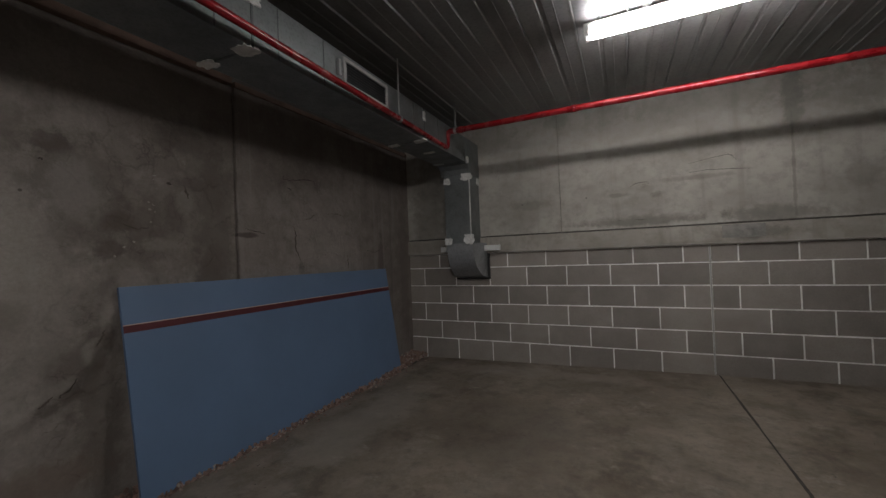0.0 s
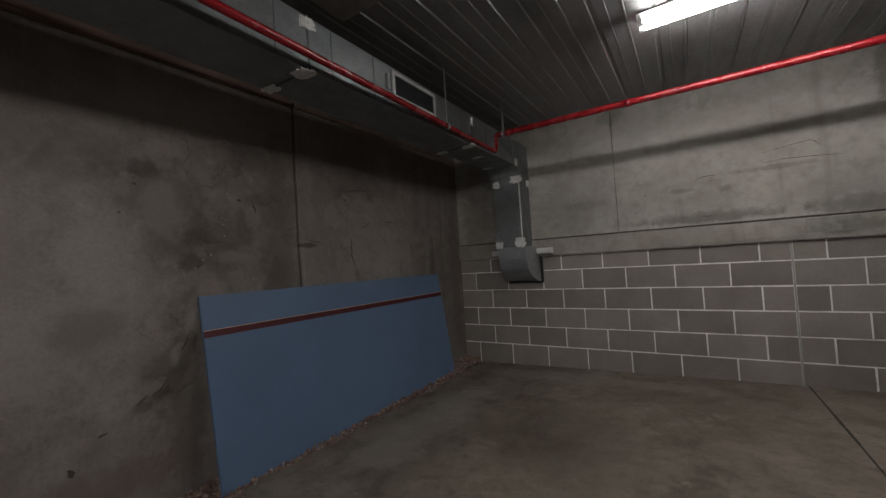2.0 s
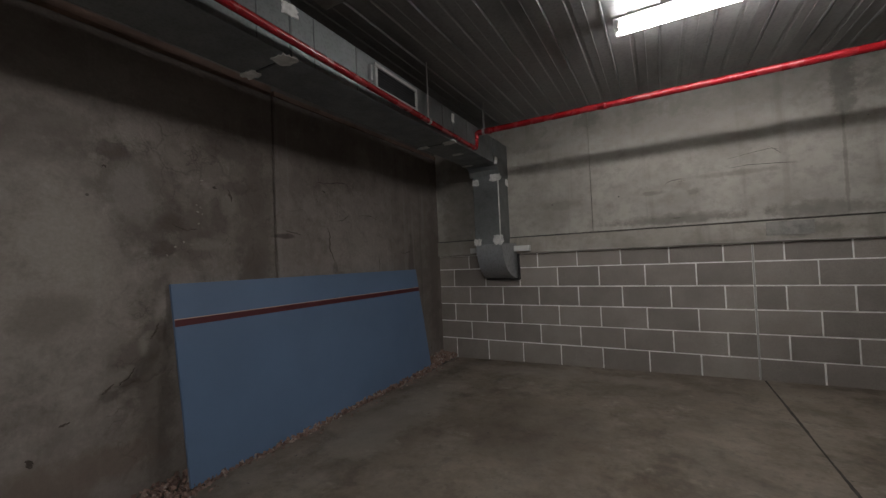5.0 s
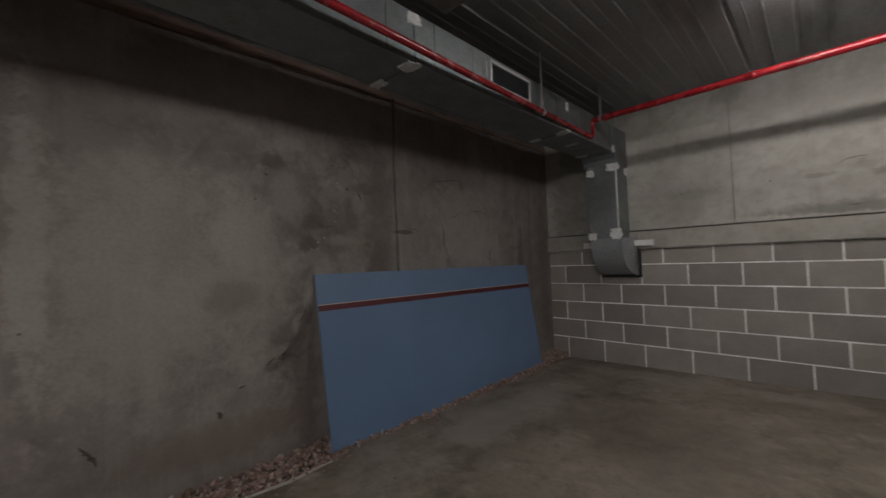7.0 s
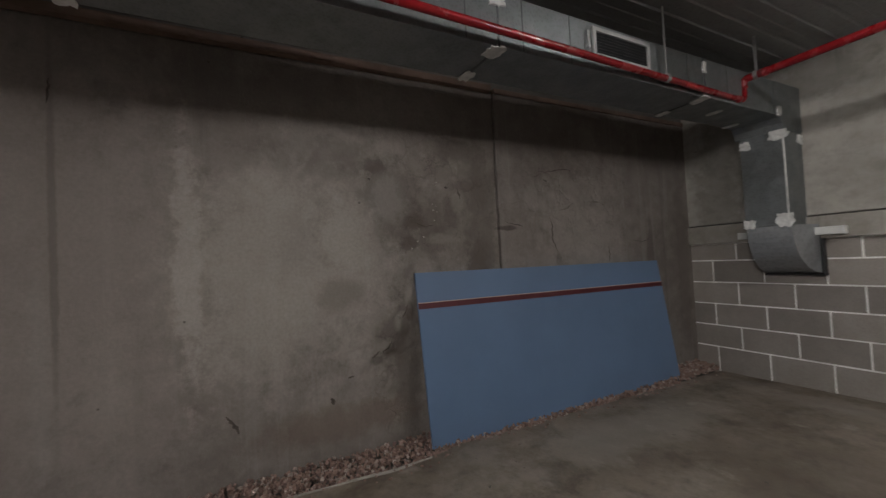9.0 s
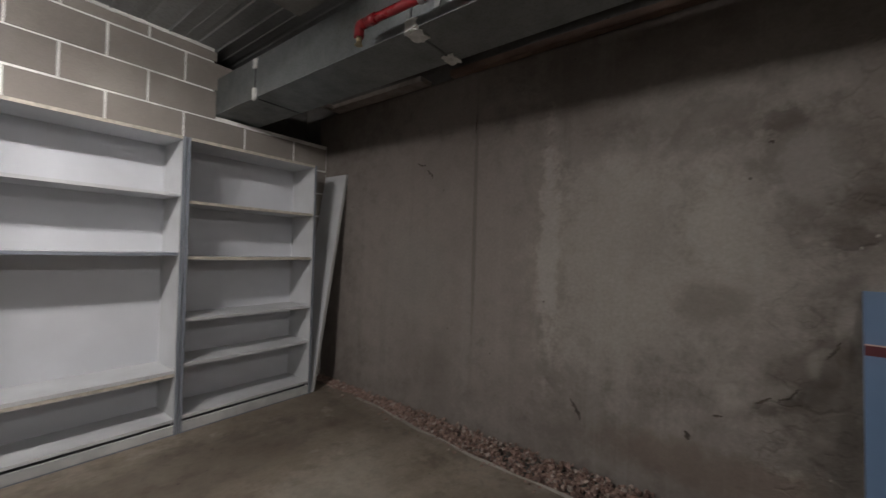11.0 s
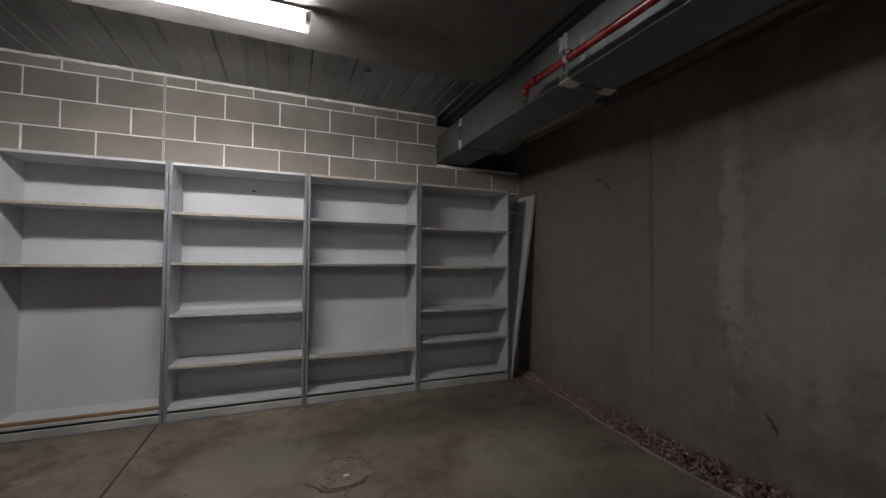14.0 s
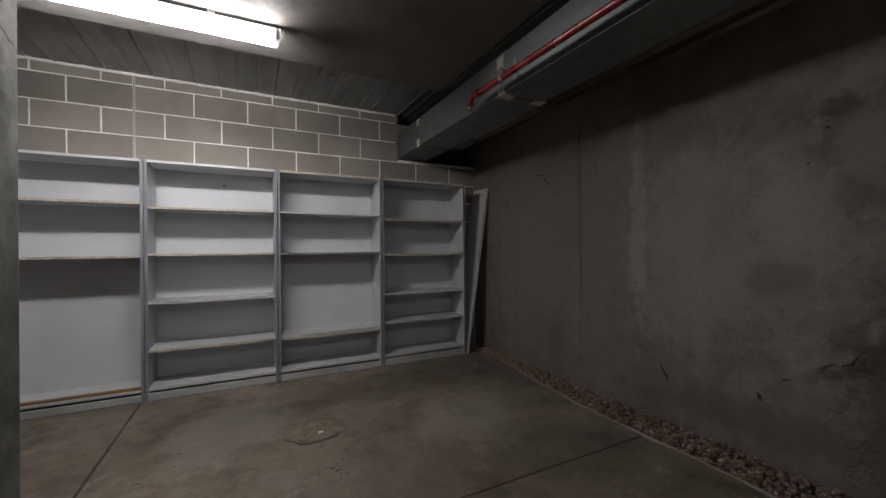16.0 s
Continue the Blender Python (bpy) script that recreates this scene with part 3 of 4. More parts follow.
def crack(points, wide, parent, x=None):
    """A thin ragged crack through y, z points, on the west wall or on a face at x."""
    bm = bmesh.new()
    rnd = random.Random(int(points[0][0] * 1000))
    fine = []
    for (y0, z0), (y1, z1) in zip(points, points[1:]):
        for k in range(6):
            f = k / 6
            fine.append((y0 + (y1 - y0) * f + rnd.uniform(-0.006, 0.006), z0 + (z1 - z0) * f + rnd.uniform(-0.004, 0.004)))
    fine.append(points[-1])
    rows = []
    for i, (y, z) in enumerate(fine):
        y1, z1 = fine[min(i + 1, len(fine) - 1)]
        y0, z0 = fine[max(i - 1, 0)]
        d = math.hypot(y1 - y0, z1 - z0) or 1
        w = wide * (0.25 + 0.75 * math.sin(math.pi * (i + 0.3) / len(fine))) * rnd.uniform(0.6, 1.2)
        ny, nz = -(z1 - z0) / d * w, (y1 - y0) / d * w
        skin = (lambda v, w: relief(v, w) + 0.0022) if x is None else (lambda v, w: x)
        rows.append([bm.verts.new((skin(y + s * ny, z + s * nz) + dx, y + s * ny, z + s * nz)) for s, dx in ((-1, 0.0), (0, -0.001), (1, 0.0))])
    for a, b in zip(rows, rows[1:]):
        bm.faces.new((a[0], a[1], b[1], b[0])), bm.faces.new((a[1], a[2], b[2], b[1]))
    return part("crack", bm, SPOT, parent)


crack([(-1.80, 1.40), (-1.775, 1.34), (-1.77, 1.22), (-1.725, 1.12)], 0.0055, west)
crack([(-1.16, 1.16), (-1.15, 1.08), (-1.16, 1.02)], 0.005, west)
crack([(-2.22, 1.36), (-2.12, 1.34), (-2.06, 1.33)], 0.004, west)
crack([(-1.87, 1.80), (-1.87, 1.75), (-1.80, 1.75), (-1.66, 1.78), (-1.55, 1.78), (-1.515, 1.68)], 0.0042, west)
crack([(-1.84, 1.69), (-1.80, 1.67)], 0.006, west)
crack([(-1.40, 1.52), (-1.26, 1.53), (-1.18, 1.50)], 0.0028, west)
crack([(-1.70, 1.45), (-1.60, 1.47), (-1.54, 1.52)], 0.0026, west)
crack([(-2.70, 1.60), (-2.675, 1.59)], 0.008, west)
crack([(-3.23, 1.63), (-3.21, 1.625)], 0.007, west)
crack([(-2.93, 1.36), (-2.86, 1.33), (-2.80, 1.34)], 0.0035, west)
crack([(-3.005, 0.83), (-3.02, 0.79), (-3.045, 0.76)], 0.0045, west)
crack([(-3.12, 0.63), (-3.15, 0.585), (-3.18, 0.56)], 0.005, west)
crack([(-3.20, 0.57), (-3.25, 0.54)], 0.006, west)
crack([(-0.86, 1.20), (-0.72, 1.18), (-0.60, 1.22)], 0.003, west)
crack([(-5.18, 1.76), (-5.13, 1.74), (-5.09, 1.74)], 0.006, west)
crack([(-5.07, 1.71), (-5.02, 1.64)], 0.006, west)
crack([(-4.67, 2.02), (-4.68, 1.90)], 0.006, west)
crack([(-2.60, 1.60), (-2.58, 1.52)], 0.006, west)
crack([(-4.03, 0.36), (-3.99, 0.31), (-3.97, 0.26)], 0.009, west)
crack([(-3.50, 0.345), (-3.48, 0.31)], 0.010, west)
crack([(-3.40, 0.44), (-3.36, 0.45)], 0.006, west)

# pale stone chips showing in the spalled concrete
rnd = random.Random(31)
for k in range(12):
    f = (0.0, 0.03, 0.08, 0.30, 0.33, 0.38, 0.44, 0.47, 0.62, 0.80, 0.92, 1.0)[k]
    y, z, q = -2.76 - 0.05 * f - 0.15 * max(0.0, f - 0.75) * 4 + rnd.gauss(0, 0.016), 1.63 - 0.44 * f + rnd.gauss(0, 0.02), rnd.uniform(0.002, 0.0065)
    bm = boxed(-0.004, 0.004, -q, q, -q * 0.7, q * 0.7, bevel=q * 0.3)
    for v in bm.verts:
        v.co = Euler((k * 1.3, 0.1, 0.2)).to_matrix() @ v.co + Vector((relief(y, z) + 0.001, y, z))
    part("stone_chip", bm, BAND, west)

# gravel in the drain along the west wall
def gravel():
    rnd = random.Random(5)
    verts, faces = [], []
    base = [(-1, -1, -1), (1, -1, -1), (1, 1, -1), (-1, 1, -1), (-0.7, -0.7, 1), (0.8, -0.6, 1), (0.6, 0.7, 1), (-0.7, 0.6, 1)]
    quads = [(0, 3, 2, 1), (4, 5, 6, 7), (0, 1, 5, 4), (1, 2, 6, 5), (2, 3, 7, 6), (3, 0, 4, 7)]
    count = 9000
    for i in range(count):
        y = rnd.uniform(SOUTH + 0.02, -0.02)
        reach = west_edge(y) + 0.012 + 0.012 * math.sin(y * 5.1)
        x = 0.018 + (reach - 0.018) * rnd.random() ** 0.9
        stray = rnd.random() < 0.02
        if stray:
            x = west_edge(y) + rnd.uniform(0.0, 0.10)
        heap = 0.045 * max(0, 1 - x / 0.26)
        z = (-0.042 + heap + rnd.uniform(-0.012, 0.022)) if not stray else floor_z(x, y) + 0.004
        s = rnd.uniform(0.004, 0.0125) * (0.7 if stray else 1)
        q = Euler((rnd.uniform(0, 6.3), rnd.uniform(0, 6.3), rnd.uniform(0, 6.3))).to_matrix() if not stray else Euler((0, 0, rnd.uniform(0, 6.3))).to_matrix()
        sx, sy, sz = s * rnd.uniform(0.8, 1.5), s, s * (rnd.uniform(0.5, 0.9) if not stray else 0.4)
        n = len(verts)
        verts += [tuple(q @ Vector((a * sx * rnd.uniform(0.7, 1), b * sy * rnd.uniform(0.7, 1), c * sz)) + Vector((x, y, z))) for a, b, c in base]
        faces += [tuple(n + k for k in f) for f in quads]
    me = bpy.data.meshes.new("gravel")
    me.from_pydata(verts, [], faces)
    me.materials.append(GRAVEL)
    return tagged(new("gravel", me), "loose brown and grey gravel in the drain along the wall", "gravel", kind="stuff")


gravel()

# north wall: blockwork below, cast band, precast panels above
NORTH_TOP, BAND_TOP = 1.125, 1.30
north = solid("wall_north", boxed(-0.3, EAST + 0.2, 0.0, 0.10, -0.2, NORTH_TOP), MORTAR, "grey-brown blockwork wall with pale mortar under precast concrete", "wall", kind="structure")
part("core", boxed(-0.3, EAST + 0.2, 0.105, 0.3, -0.2, 2.7), DARKC, north)
part("band", boxed(0.0, EAST, -0.035, 0.10, NORTH_TOP, BAND_TOP - 0.007, bevel=0.006), BAND, north, "cast concrete band over the blocks")
part("joint", boxed(0.0, EAST, 0.004, 0.09, BAND_TOP - 0.0065, BAND_TOP + 0.0055), DARKC, north)
part("joint", boxed(1.766, 1.774, 0.0, 0.09, BAND_TOP, DECKZ), BAND, north)
for x0, x1 in ((0.0, 1.7675), (1.7725, 5.4), (5.405, EAST)):
    part("panel", boxed(x0, x1, -0.012, 0.10, BAND_TOP + 0.006, DECKZ + 0.02, bevel=0.004), PRECAST, north, "pale precast concrete panel")

part("mortar_patch", boxed(3.09, 3.385, -0.0385, -0.03, 1.175, 1.285, bevel=0.003), PATCHED, north, "smeared grey mortar patch on the band")


def scratch(points, wide, y):
    """A fine dark line scored in the face of the panels, through x, z points."""
    bm = bmesh.new()
    rows = []
    for k, (x, z) in enumerate(points):
        x1, z1 = points[min(k + 1, len(points) - 1)]
        x0, z0 = points[max(k - 1, 0)]
        d = math.hypot(x1 - x0, z1 - z0)
        w = wide * (0.35 if k in (0, len(points) - 1) else 1.0)
        rows.append([bm.verts.new((x - s * w * (z1 - z0) / d, y, z + s * w * (x1 - x0) / d)) for s in (-1, 1)])
    for a, b in zip(rows, rows[1:]):
        bm.faces.new((a[0], a[1], b[1], b[0]))
    return part("scratch", bm, SCORE, north)


scratch([(2.87, 1.763), (3.00, 1.772), (3.18, 1.760), (3.33, 1.745)], 0.0026, -0.0145)
scratch([(2.87, 1.842), (3.02, 1.868), (3.15, 1.885), (3.20, 1.872)], 0.0024, -0.0145)
scratch([(3.14, 1.905), (3.19, 1.865), (3.22, 1.83)], 0.0020, -0.0145)
scratch([(2.40, 1.690), (2.45, 1.715), (2.52, 1.722), (2.56, 1.715)], 0.0034, -0.0145)
scratch([(2.50, 1.700), (2.56, 1.704)], 0.0034, -0.0145)
scratch([(2.615, 1.600), (2.645, 1.598)], 0.0055, -0.0145)
scratch([(2.28, 1.385), (2.32, 1.383)], 0.0050, -0.0145)
scratch([(2.43, 1.380), (2.47, 1.376), (2.52, 1.378)], 0.0045, -0.0145)
scratch([(1.769, 1.31), (1.772, 1.6), (1.767, 1.9)], 0.0032, -0.0145)
scratch([(1.40, 1.62), (1.45, 1.615)], 0.0040, -0.0145)

# south wall, with the opening for the duct in its west end
south = solid("wall_south", boxed(0.945, EAST + 0.2, SOUTH - 0.10, SOUTH, -0.2, DECKZ + 0.02), MORTAR, "grey-brown blockwork wall with pale mortar joints", "wall", kind="structure")
part("core", boxed(-0.05, 0.945, SOUTH - 0.10, SOUTH, -0.2, 2.035), MORTAR, south)
part("backing", boxed(-0.3, EAST + 0.2, SOUTH - 0.5, SOUTH - 0.35, -0.2, 2.7), DARKC, south)

# east wall, plain, unseen: added to close the place, dark to keep bounce low
solid("wall_east", boxed(EAST, EAST + 0.2, SOUTH - 0.3, 0.3, -0.2, 2.7), DARKC, "unseen plain dark concrete wall added to close the garage", "wall", kind="structure")


def deck():
    """Profiled steel decking, pans 0.3 wide running north to south."""
    prof = []
    pitch, n = 0.295, 33
    for k in range(n):
        x = 0.03 - pitch * 1 + k * pitch
        for dx, dz in ((0.0, 0.0), (0.004, -0.007), (0.010, -0.007), (0.014, 0.0), (0.015, 0.010), (0.0195, 0.010), (0.0205, 0.0), (0.130, 0.0), (0.138, 0.006), (0.156, 0.006), (0.164, 0.0), (0.215, 0.0), (0.219, -0.003), (0.223, 0.0)):
            prof.append((x + dx, DECKZ + dz))
    prof += [(prof[-1][0] + 0.2, DECKZ), (prof[-1][0] + 0.2, DECKZ + 0.12), (prof[0][0], DECKZ + 0.12)]
    return extruded(prof, "y", SOUTH - 0.3, 0.3)


solid("ceiling", deck(), DECK, "dull galvanised ribbed steel decking", "ceiling", kind="structure")
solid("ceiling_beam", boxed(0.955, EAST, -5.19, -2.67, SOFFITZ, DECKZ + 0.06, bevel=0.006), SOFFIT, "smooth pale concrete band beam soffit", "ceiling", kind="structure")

# column at the crossing of the floor joints
column = solid("column", boxed(2.99, 3.50, -4.20, -3.68, -0.02, SOFFITZ + 0.02, bevel=0.012), COLUMN, "grey cast concrete column with hairline cracks", "column", kind="structure")

# ---- the air duct ----
DX0, DX1, DZ0, DZ1 = 0.60, 0.92, 2.05, 2.30
duct = thing("air_duct", (0.76, -3.0, DZ0), "galvanised sheet steel air duct hung under the decking", "duct")
duct_y = (-6.45, -5.72, -4.42, -2.86, -1.28, -0.42)
for a, b in zip(duct_y, duct_y[1:]):
    part("section", boxed(DX0, DX1, a + 0.002, b - 0.002, DZ0, DZ1, bevel=0.003), DUCT, duct)
for y in duct_y[1:-1]:
    bm = bmesh.new()
    box(bm, DX0 - 0.004, DX1 + 0.004, y - 0.005, y + 0.005, DZ0 - 0.004, DZ1 + 0.004)
    part("flange", bm, DUCTSEAM, duct)
for y in (-3.03, -2.72, -2.42, -1.45, -1.02):
    part("seam", boxed(DX1 - 0.002, DX1 + 0.0015, y - 0.003, y + 0.003, DZ0 + 0.004, DZ1 - 0.004), DUCTSEAM, duct)


def tape(at, size, rnd):
    """A brushed-on blob of duct sealant: a low ragged pillow."""
    bm = bmesh.new()
    n = 22
    lo, hi = [], []
    thin = min(range(3), key=lambda i: size[i])
    u, v = [i for i in range(3) if i != thin]
    for k in range(n):
        a = 2 * math.pi * k / n
        sq = 1 / max(abs(math.cos(a)), abs(math.sin(a)))
        r = rnd.uniform(0.72, 1.12) * sq
        for ring, f, h in ((lo, 1.0, -1.0), (hi, 0.86, 1.0)):
            p = [0, 0, 0]
            p[u], p[v], p[thin] = size[u] / 2 * r * f * math.cos(a), size[v] / 2 * r * f * math.sin(a), h * size[thin] / 2
            ring.append(bm.verts.new([p[i] + at[i] for i in range(3)]))
    for k in range(n):
        bm.faces.new((lo[k], lo[(k + 1) % n], hi[(k + 1) % n], hi[k]))
    bm.faces.new(lo[::-1]), bm.faces.new(hi)
    return bm


rnd = random.Random(11)
for at, size in (
    ((DX1, -5.72, DZ1 - 0.035), (0.014, 0.06, 0.07)), ((DX1, -5.72, DZ0 + 0.03), (0.014, 0.06, 0.075)),
    ((DX1, -4.42, DZ1 - 0.045), (0.014, 0.085, 0.09)), ((DX1, -4.42, DZ0 + 0.02), (0.014, 0.08, 0.06)),
    ((DX1, -2.86, DZ1 - 0.035), (0.014, 0.10, 0.07)), ((DX1, -1.28, DZ1 - 0.06), (0.014, 0.05, 0.08)),
    ((DX1 - 0.05, -4.42, DZ0), (0.10, 0.08, 0.014)), ((DX0 + 0.03, -4.42, DZ0), (0.09, 0.07, 0.014)),
    ((DX1 - 0.04, -2.86, DZ0), (0.10, 0.09, 0.014)), ((DX0 + 0.03, -2.86, DZ0), (0.10, 0.07, 0.014)),
    ((DX1 - 0.04, -1.28, DZ0), (0.12, 0.08, 0.014)), ((DX0 + 0.03, -1.28, DZ0), (0.10, 0.06, 0.014)),
    ((DX1 - 0.14, -0.92, DZ0), (0.11, 0.05, 0.014)), ((DX0 + 0.05, -0.46, DZ0), (0.11, 0.05, 0.014)),
):
    part("sealant", tape(at, size, rnd), TAPE, duct, "smeared pale grey sealant")

# grille in the duct's side
grille = thing("vent_grille", (DX1, -2.04, 2.12), "white framed louvre grille with dark slats in the duct", "grille")
gy0, gy1, gz0, gz1 = -2.27, -1.82, 2.115, 2.275
part("backing", boxed(DX1 - 0.02, DX1 + 0.004, gy0 + 0.02, gy1 - 0.02, gz0 + 0.02, gz1 - 0.02), MESHDARK, grille)
for a in ((gy0, gy1, gz0, gz0 + 0.022), (gy0, gy1, gz1 - 0.022, gz1), (gy0, gy0 + 0.022, gz0 + 0.022, gz1 - 0.022), (gy1 - 0.022, gy1, gz0 + 0.022, gz1 - 0.022)):
    part("frame", boxed(DX1 + 0.0005, DX1 + 0.014, *a, bevel=0.003), GRILLE, grille)
for k in range(7):
    z = gz0 + 0.031 + k * 0.0163
    part("slat", extruded([(DX1 + 0.003, z + 0.008), (DX1 + 0.0035, z + 0.010), (DX1 + 0.012, z + 0.001), (DX1 + 0.0115, z - 0.001)], "y", gy0 + 0.022, gy1 - 0.022), MESHDARK, grille)
part("damper_lever", boxed(DX1, DX1 + 0.02, gy0 - 0.05, gy0 - 0.03, 2.15, 2.24, bevel=0.003), ZINC, grille)

# the drop at the north end, with a curved shoe into the wall
drop = thing("duct_drop", (0.78, -0.15, 0.86), "galvanised steel duct drop with curved elbow into the blockwork", "duct")
PX0, PX1, PY = 0.63, 0.915, -0.30
part("elbow", extruded([(-0.42, DZ1), (-0.42, DZ0), (PY - 0.05, DZ0 - 0.008), (PY - 0.015, DZ0 - 0.05), (PY, DZ0 - 0.10), (-0.015, DZ0 - 0.10), (-0.015, DZ1)], "x", DX0 - 0.002, DX1 + 0.003), DUCT, drop)
part("riser", boxed(PX0, PX1, PY, -0.014, 1.235, DZ0 - 0.10, bevel=0.003), DUCT, drop)
arc = [(PY * math.cos(a) - 0.0, 1.235 - 0.375 * math.sin(a)) for a in [math.pi / 2 * k / 14 for k in range(15)]]
bm = extruded([(-0.004, 1.235), *arc[:-1], (-0.02, 0.862), (-0.004, 0.862)], "x", PX0 + 0.004, PX1 + 0.012)
for v in bm.verts:
    if v.co.x > PX1:
        v.co.x += 0.068 * min(1.0, max(0.0, (v.co.y - PY) / -PY)) ** 1.4
part("shoe", bm, SHOE, drop, "dull mottled zinc elbow")
part("seam", boxed(PX1 - 0.008, PX1 + 0.003, PY - 0.003, PY + 0.006, 1.25, 1.93), TAPE, drop)
part("gasket", boxed(PX1 + 0.082, PX1 + 0.093, -0.05, -0.001, 0.85, 1.12), BLACK, drop, "black rubber edge seal")
part("gasket", boxed(PX0 + 0.004, PX1 + 0.095, -0.055, -0.001, 0.846, 0.858), BLACK, drop)
for at, size in (
    ((PX0 + 0.035, PY, 1.89), (0.08, 0.016, 0.07)), ((PX1 - 0.025, PY, 1.92), (0.13, 0.02, 0.075)), ((PX1, -0.05, 1.90), (0.014, 0.09, 0.08)),
    ((PX0 + 0.03, PY, 1.26), (0.09, 0.016, 0.08)), ((PX1 - 0.02, PY, 1.275), (0.12, 0.02, 0.10)), ((DX1 + 0.003, -0.36, 2.08), (0.016, 0.08, 0.08)),
):
    part("sealant", tape(at, size, rnd), TAPE, drop, "smeared pale grey sealant")
white_bar = thing("wall_conduit", (0.78, -0.07, 1.15), "white plastic trunking behind the duct on the concrete band", "conduit")
part("body", boxed(0.46, 1.135, -0.085, -0.0365, 1.150, 1.208, bevel=0.006), PVC, white_bar)
part("end_cap", boxed(1.135, 1.142, -0.087, -0.0365, 1.148, 1.210, bevel=0.002), PVC, white_bar)

# ---- fire sprinkler pipe ----
sprinkler = thing("sprinkler_pipe", (0.95, -2.5, 2.07), "glossy red painted steel sprinkler pipe under the ceiling", "pipe")
R, RN = 0.0185, 0.025


def bent(points, radius=0.05):
    """Rounds the corners of a pipe run."""
    out = [Vector(points[0])]
    for a, b, c in zip(points, points[1:], points[2:]):
        a, b, c = Vector(a), Vector(b), Vector(c)
        p, q = b + (a - b).normalized() * radius, b + (c - b).normalized() * radius
        out += [(1 - t) ** 2 * p + 2 * t * (1 - t) * b + t * t * q for t in (0, 0.2, 0.4, 0.6, 0.8, 1)]
    out.append(Vector(points[-1]))
    fine = [out[0]]
    for a, b in zip(out, out[1:]):
        n = max(1, int((b - a).length / 0.12))
        fine += [a + (b - a) * (k + 1) / n for k in range(n)]
    return fine


ELX, ELY, NZ = 0.925, -0.82, 2.237
part("run", swept(bent([(1.02, -4.60, 2.085), (0.985, -2.6, 2.075), (ELX, ELY - 0.01, 2.086), (ELX - 0.005, ELY, NZ - 0.02)]), R), RED, sprinkler)
part("cross_run", swept(bent([(ELX - 0.005, ELY, NZ - 0.06), (ELX - 0.005, ELY, NZ), (ELX + 0.1, ELY, NZ), (EAST, ELY, NZ + 0.008)], 0.04), RN), RED, sprinkler)
for a, b, q in (((ELX + 0.003, -0.93, 2.0855), (ELX + 0.002, -0.89, 2.0857), R), ((ELX + 0.10, ELY, NZ), (ELX + 0.14, ELY, NZ), RN), ((1.0195, -4.56, 2.085), (1.0195, -4.52, 2.085), R), ((1.99, ELY, NZ + 0.001), (2.03, ELY, NZ + 0.001), RN)):
    part("coupling", rod(bmesh.new(), a, b, q + 0.0035), RED, sprinkler)
bm = swept(bent([(1.019, -4.585, 2.085), (1.021, -4.625, 2.085), (1.021, -4.625, 2.035)], 0.02), R + 0.002)
end = part("end_elbow", bm, RED, sprinkler)
part("head", rod(rod(bmesh.new(), (1.021, -4.625, 2.035), (1.021, -4.625, 2.012), 0.012), (1.021, -4.625, 2.001), (1.021, -4.625, 2.003), 0.017), BRASS, sprinkler, "small brass sprinkler head")


def hanger(x, y, z, top, along, R, steel=None):
    h = thing("pipe_hanger", (x, y, z), "zinc plated strap hanger round the red pipe", "bracket", "pipe hangers")
    bm = bmesh.new()
    n = 20
    rings = []
    for k in range(n):
        a = 2 * math.pi * k / n
        row = []
        for r, w in ((R + 0.001, -0.012), (R + 0.005, -0.012), (R + 0.005, 0.012), (R + 0.001, 0.012)):
            u, v = r * math.cos(a), r * math.sin(a)
            row.append(bm.verts.new((x + (w if along == "x" else u), y + (u if along == "x" else w), z + v)))
        rings.append(row)
    for k in range(n):
        for m in range(4):
            bm.faces.new((rings[k][m], rings[k][(m + 1) % 4], rings[(k + 1) % n][(m + 1) % 4], rings[(k + 1) % n][m]))
    part("ring", bm, ZINC, h)
    part("strap", boxed(x - (0.008 if along == "x" else 0.0015), x + (0.008 if along == "x" else 0.0015), y - (0.0015 if along == "x" else 0.008), y + (0.0015 if along == "x" else 0.008), z + R + 0.004, top), steel or ZINC, h)


hanger(1.0145, -4.28, 2.083, 2.125, "y", R)
arm = thing("pipe_bracket", (DX1, -4.28, 2.10), "zinc angle bracket holding the red pipe off the duct", "bracket")
part("plate", boxed(DX1 + 0.0005, DX1 + 0.004, -4.295, -4.265, 2.09, 2.215), ZINC, arm)
part("arm", boxed(DX1 + 0.004, 1.028, -4.292, -4.268, 2.122, 2.126), ZINC, arm)
hanger(0.956, -1.72, 2.0806, DECKZ, "y", R)
hanger(1.00, ELY, NZ, DECKZ, "x", RN)
hanger(4.9, ELY, NZ + 0.004, DECKZ, "x", RN)

# ---- lights ----
LX0, LX1 = 2.16, 3.41


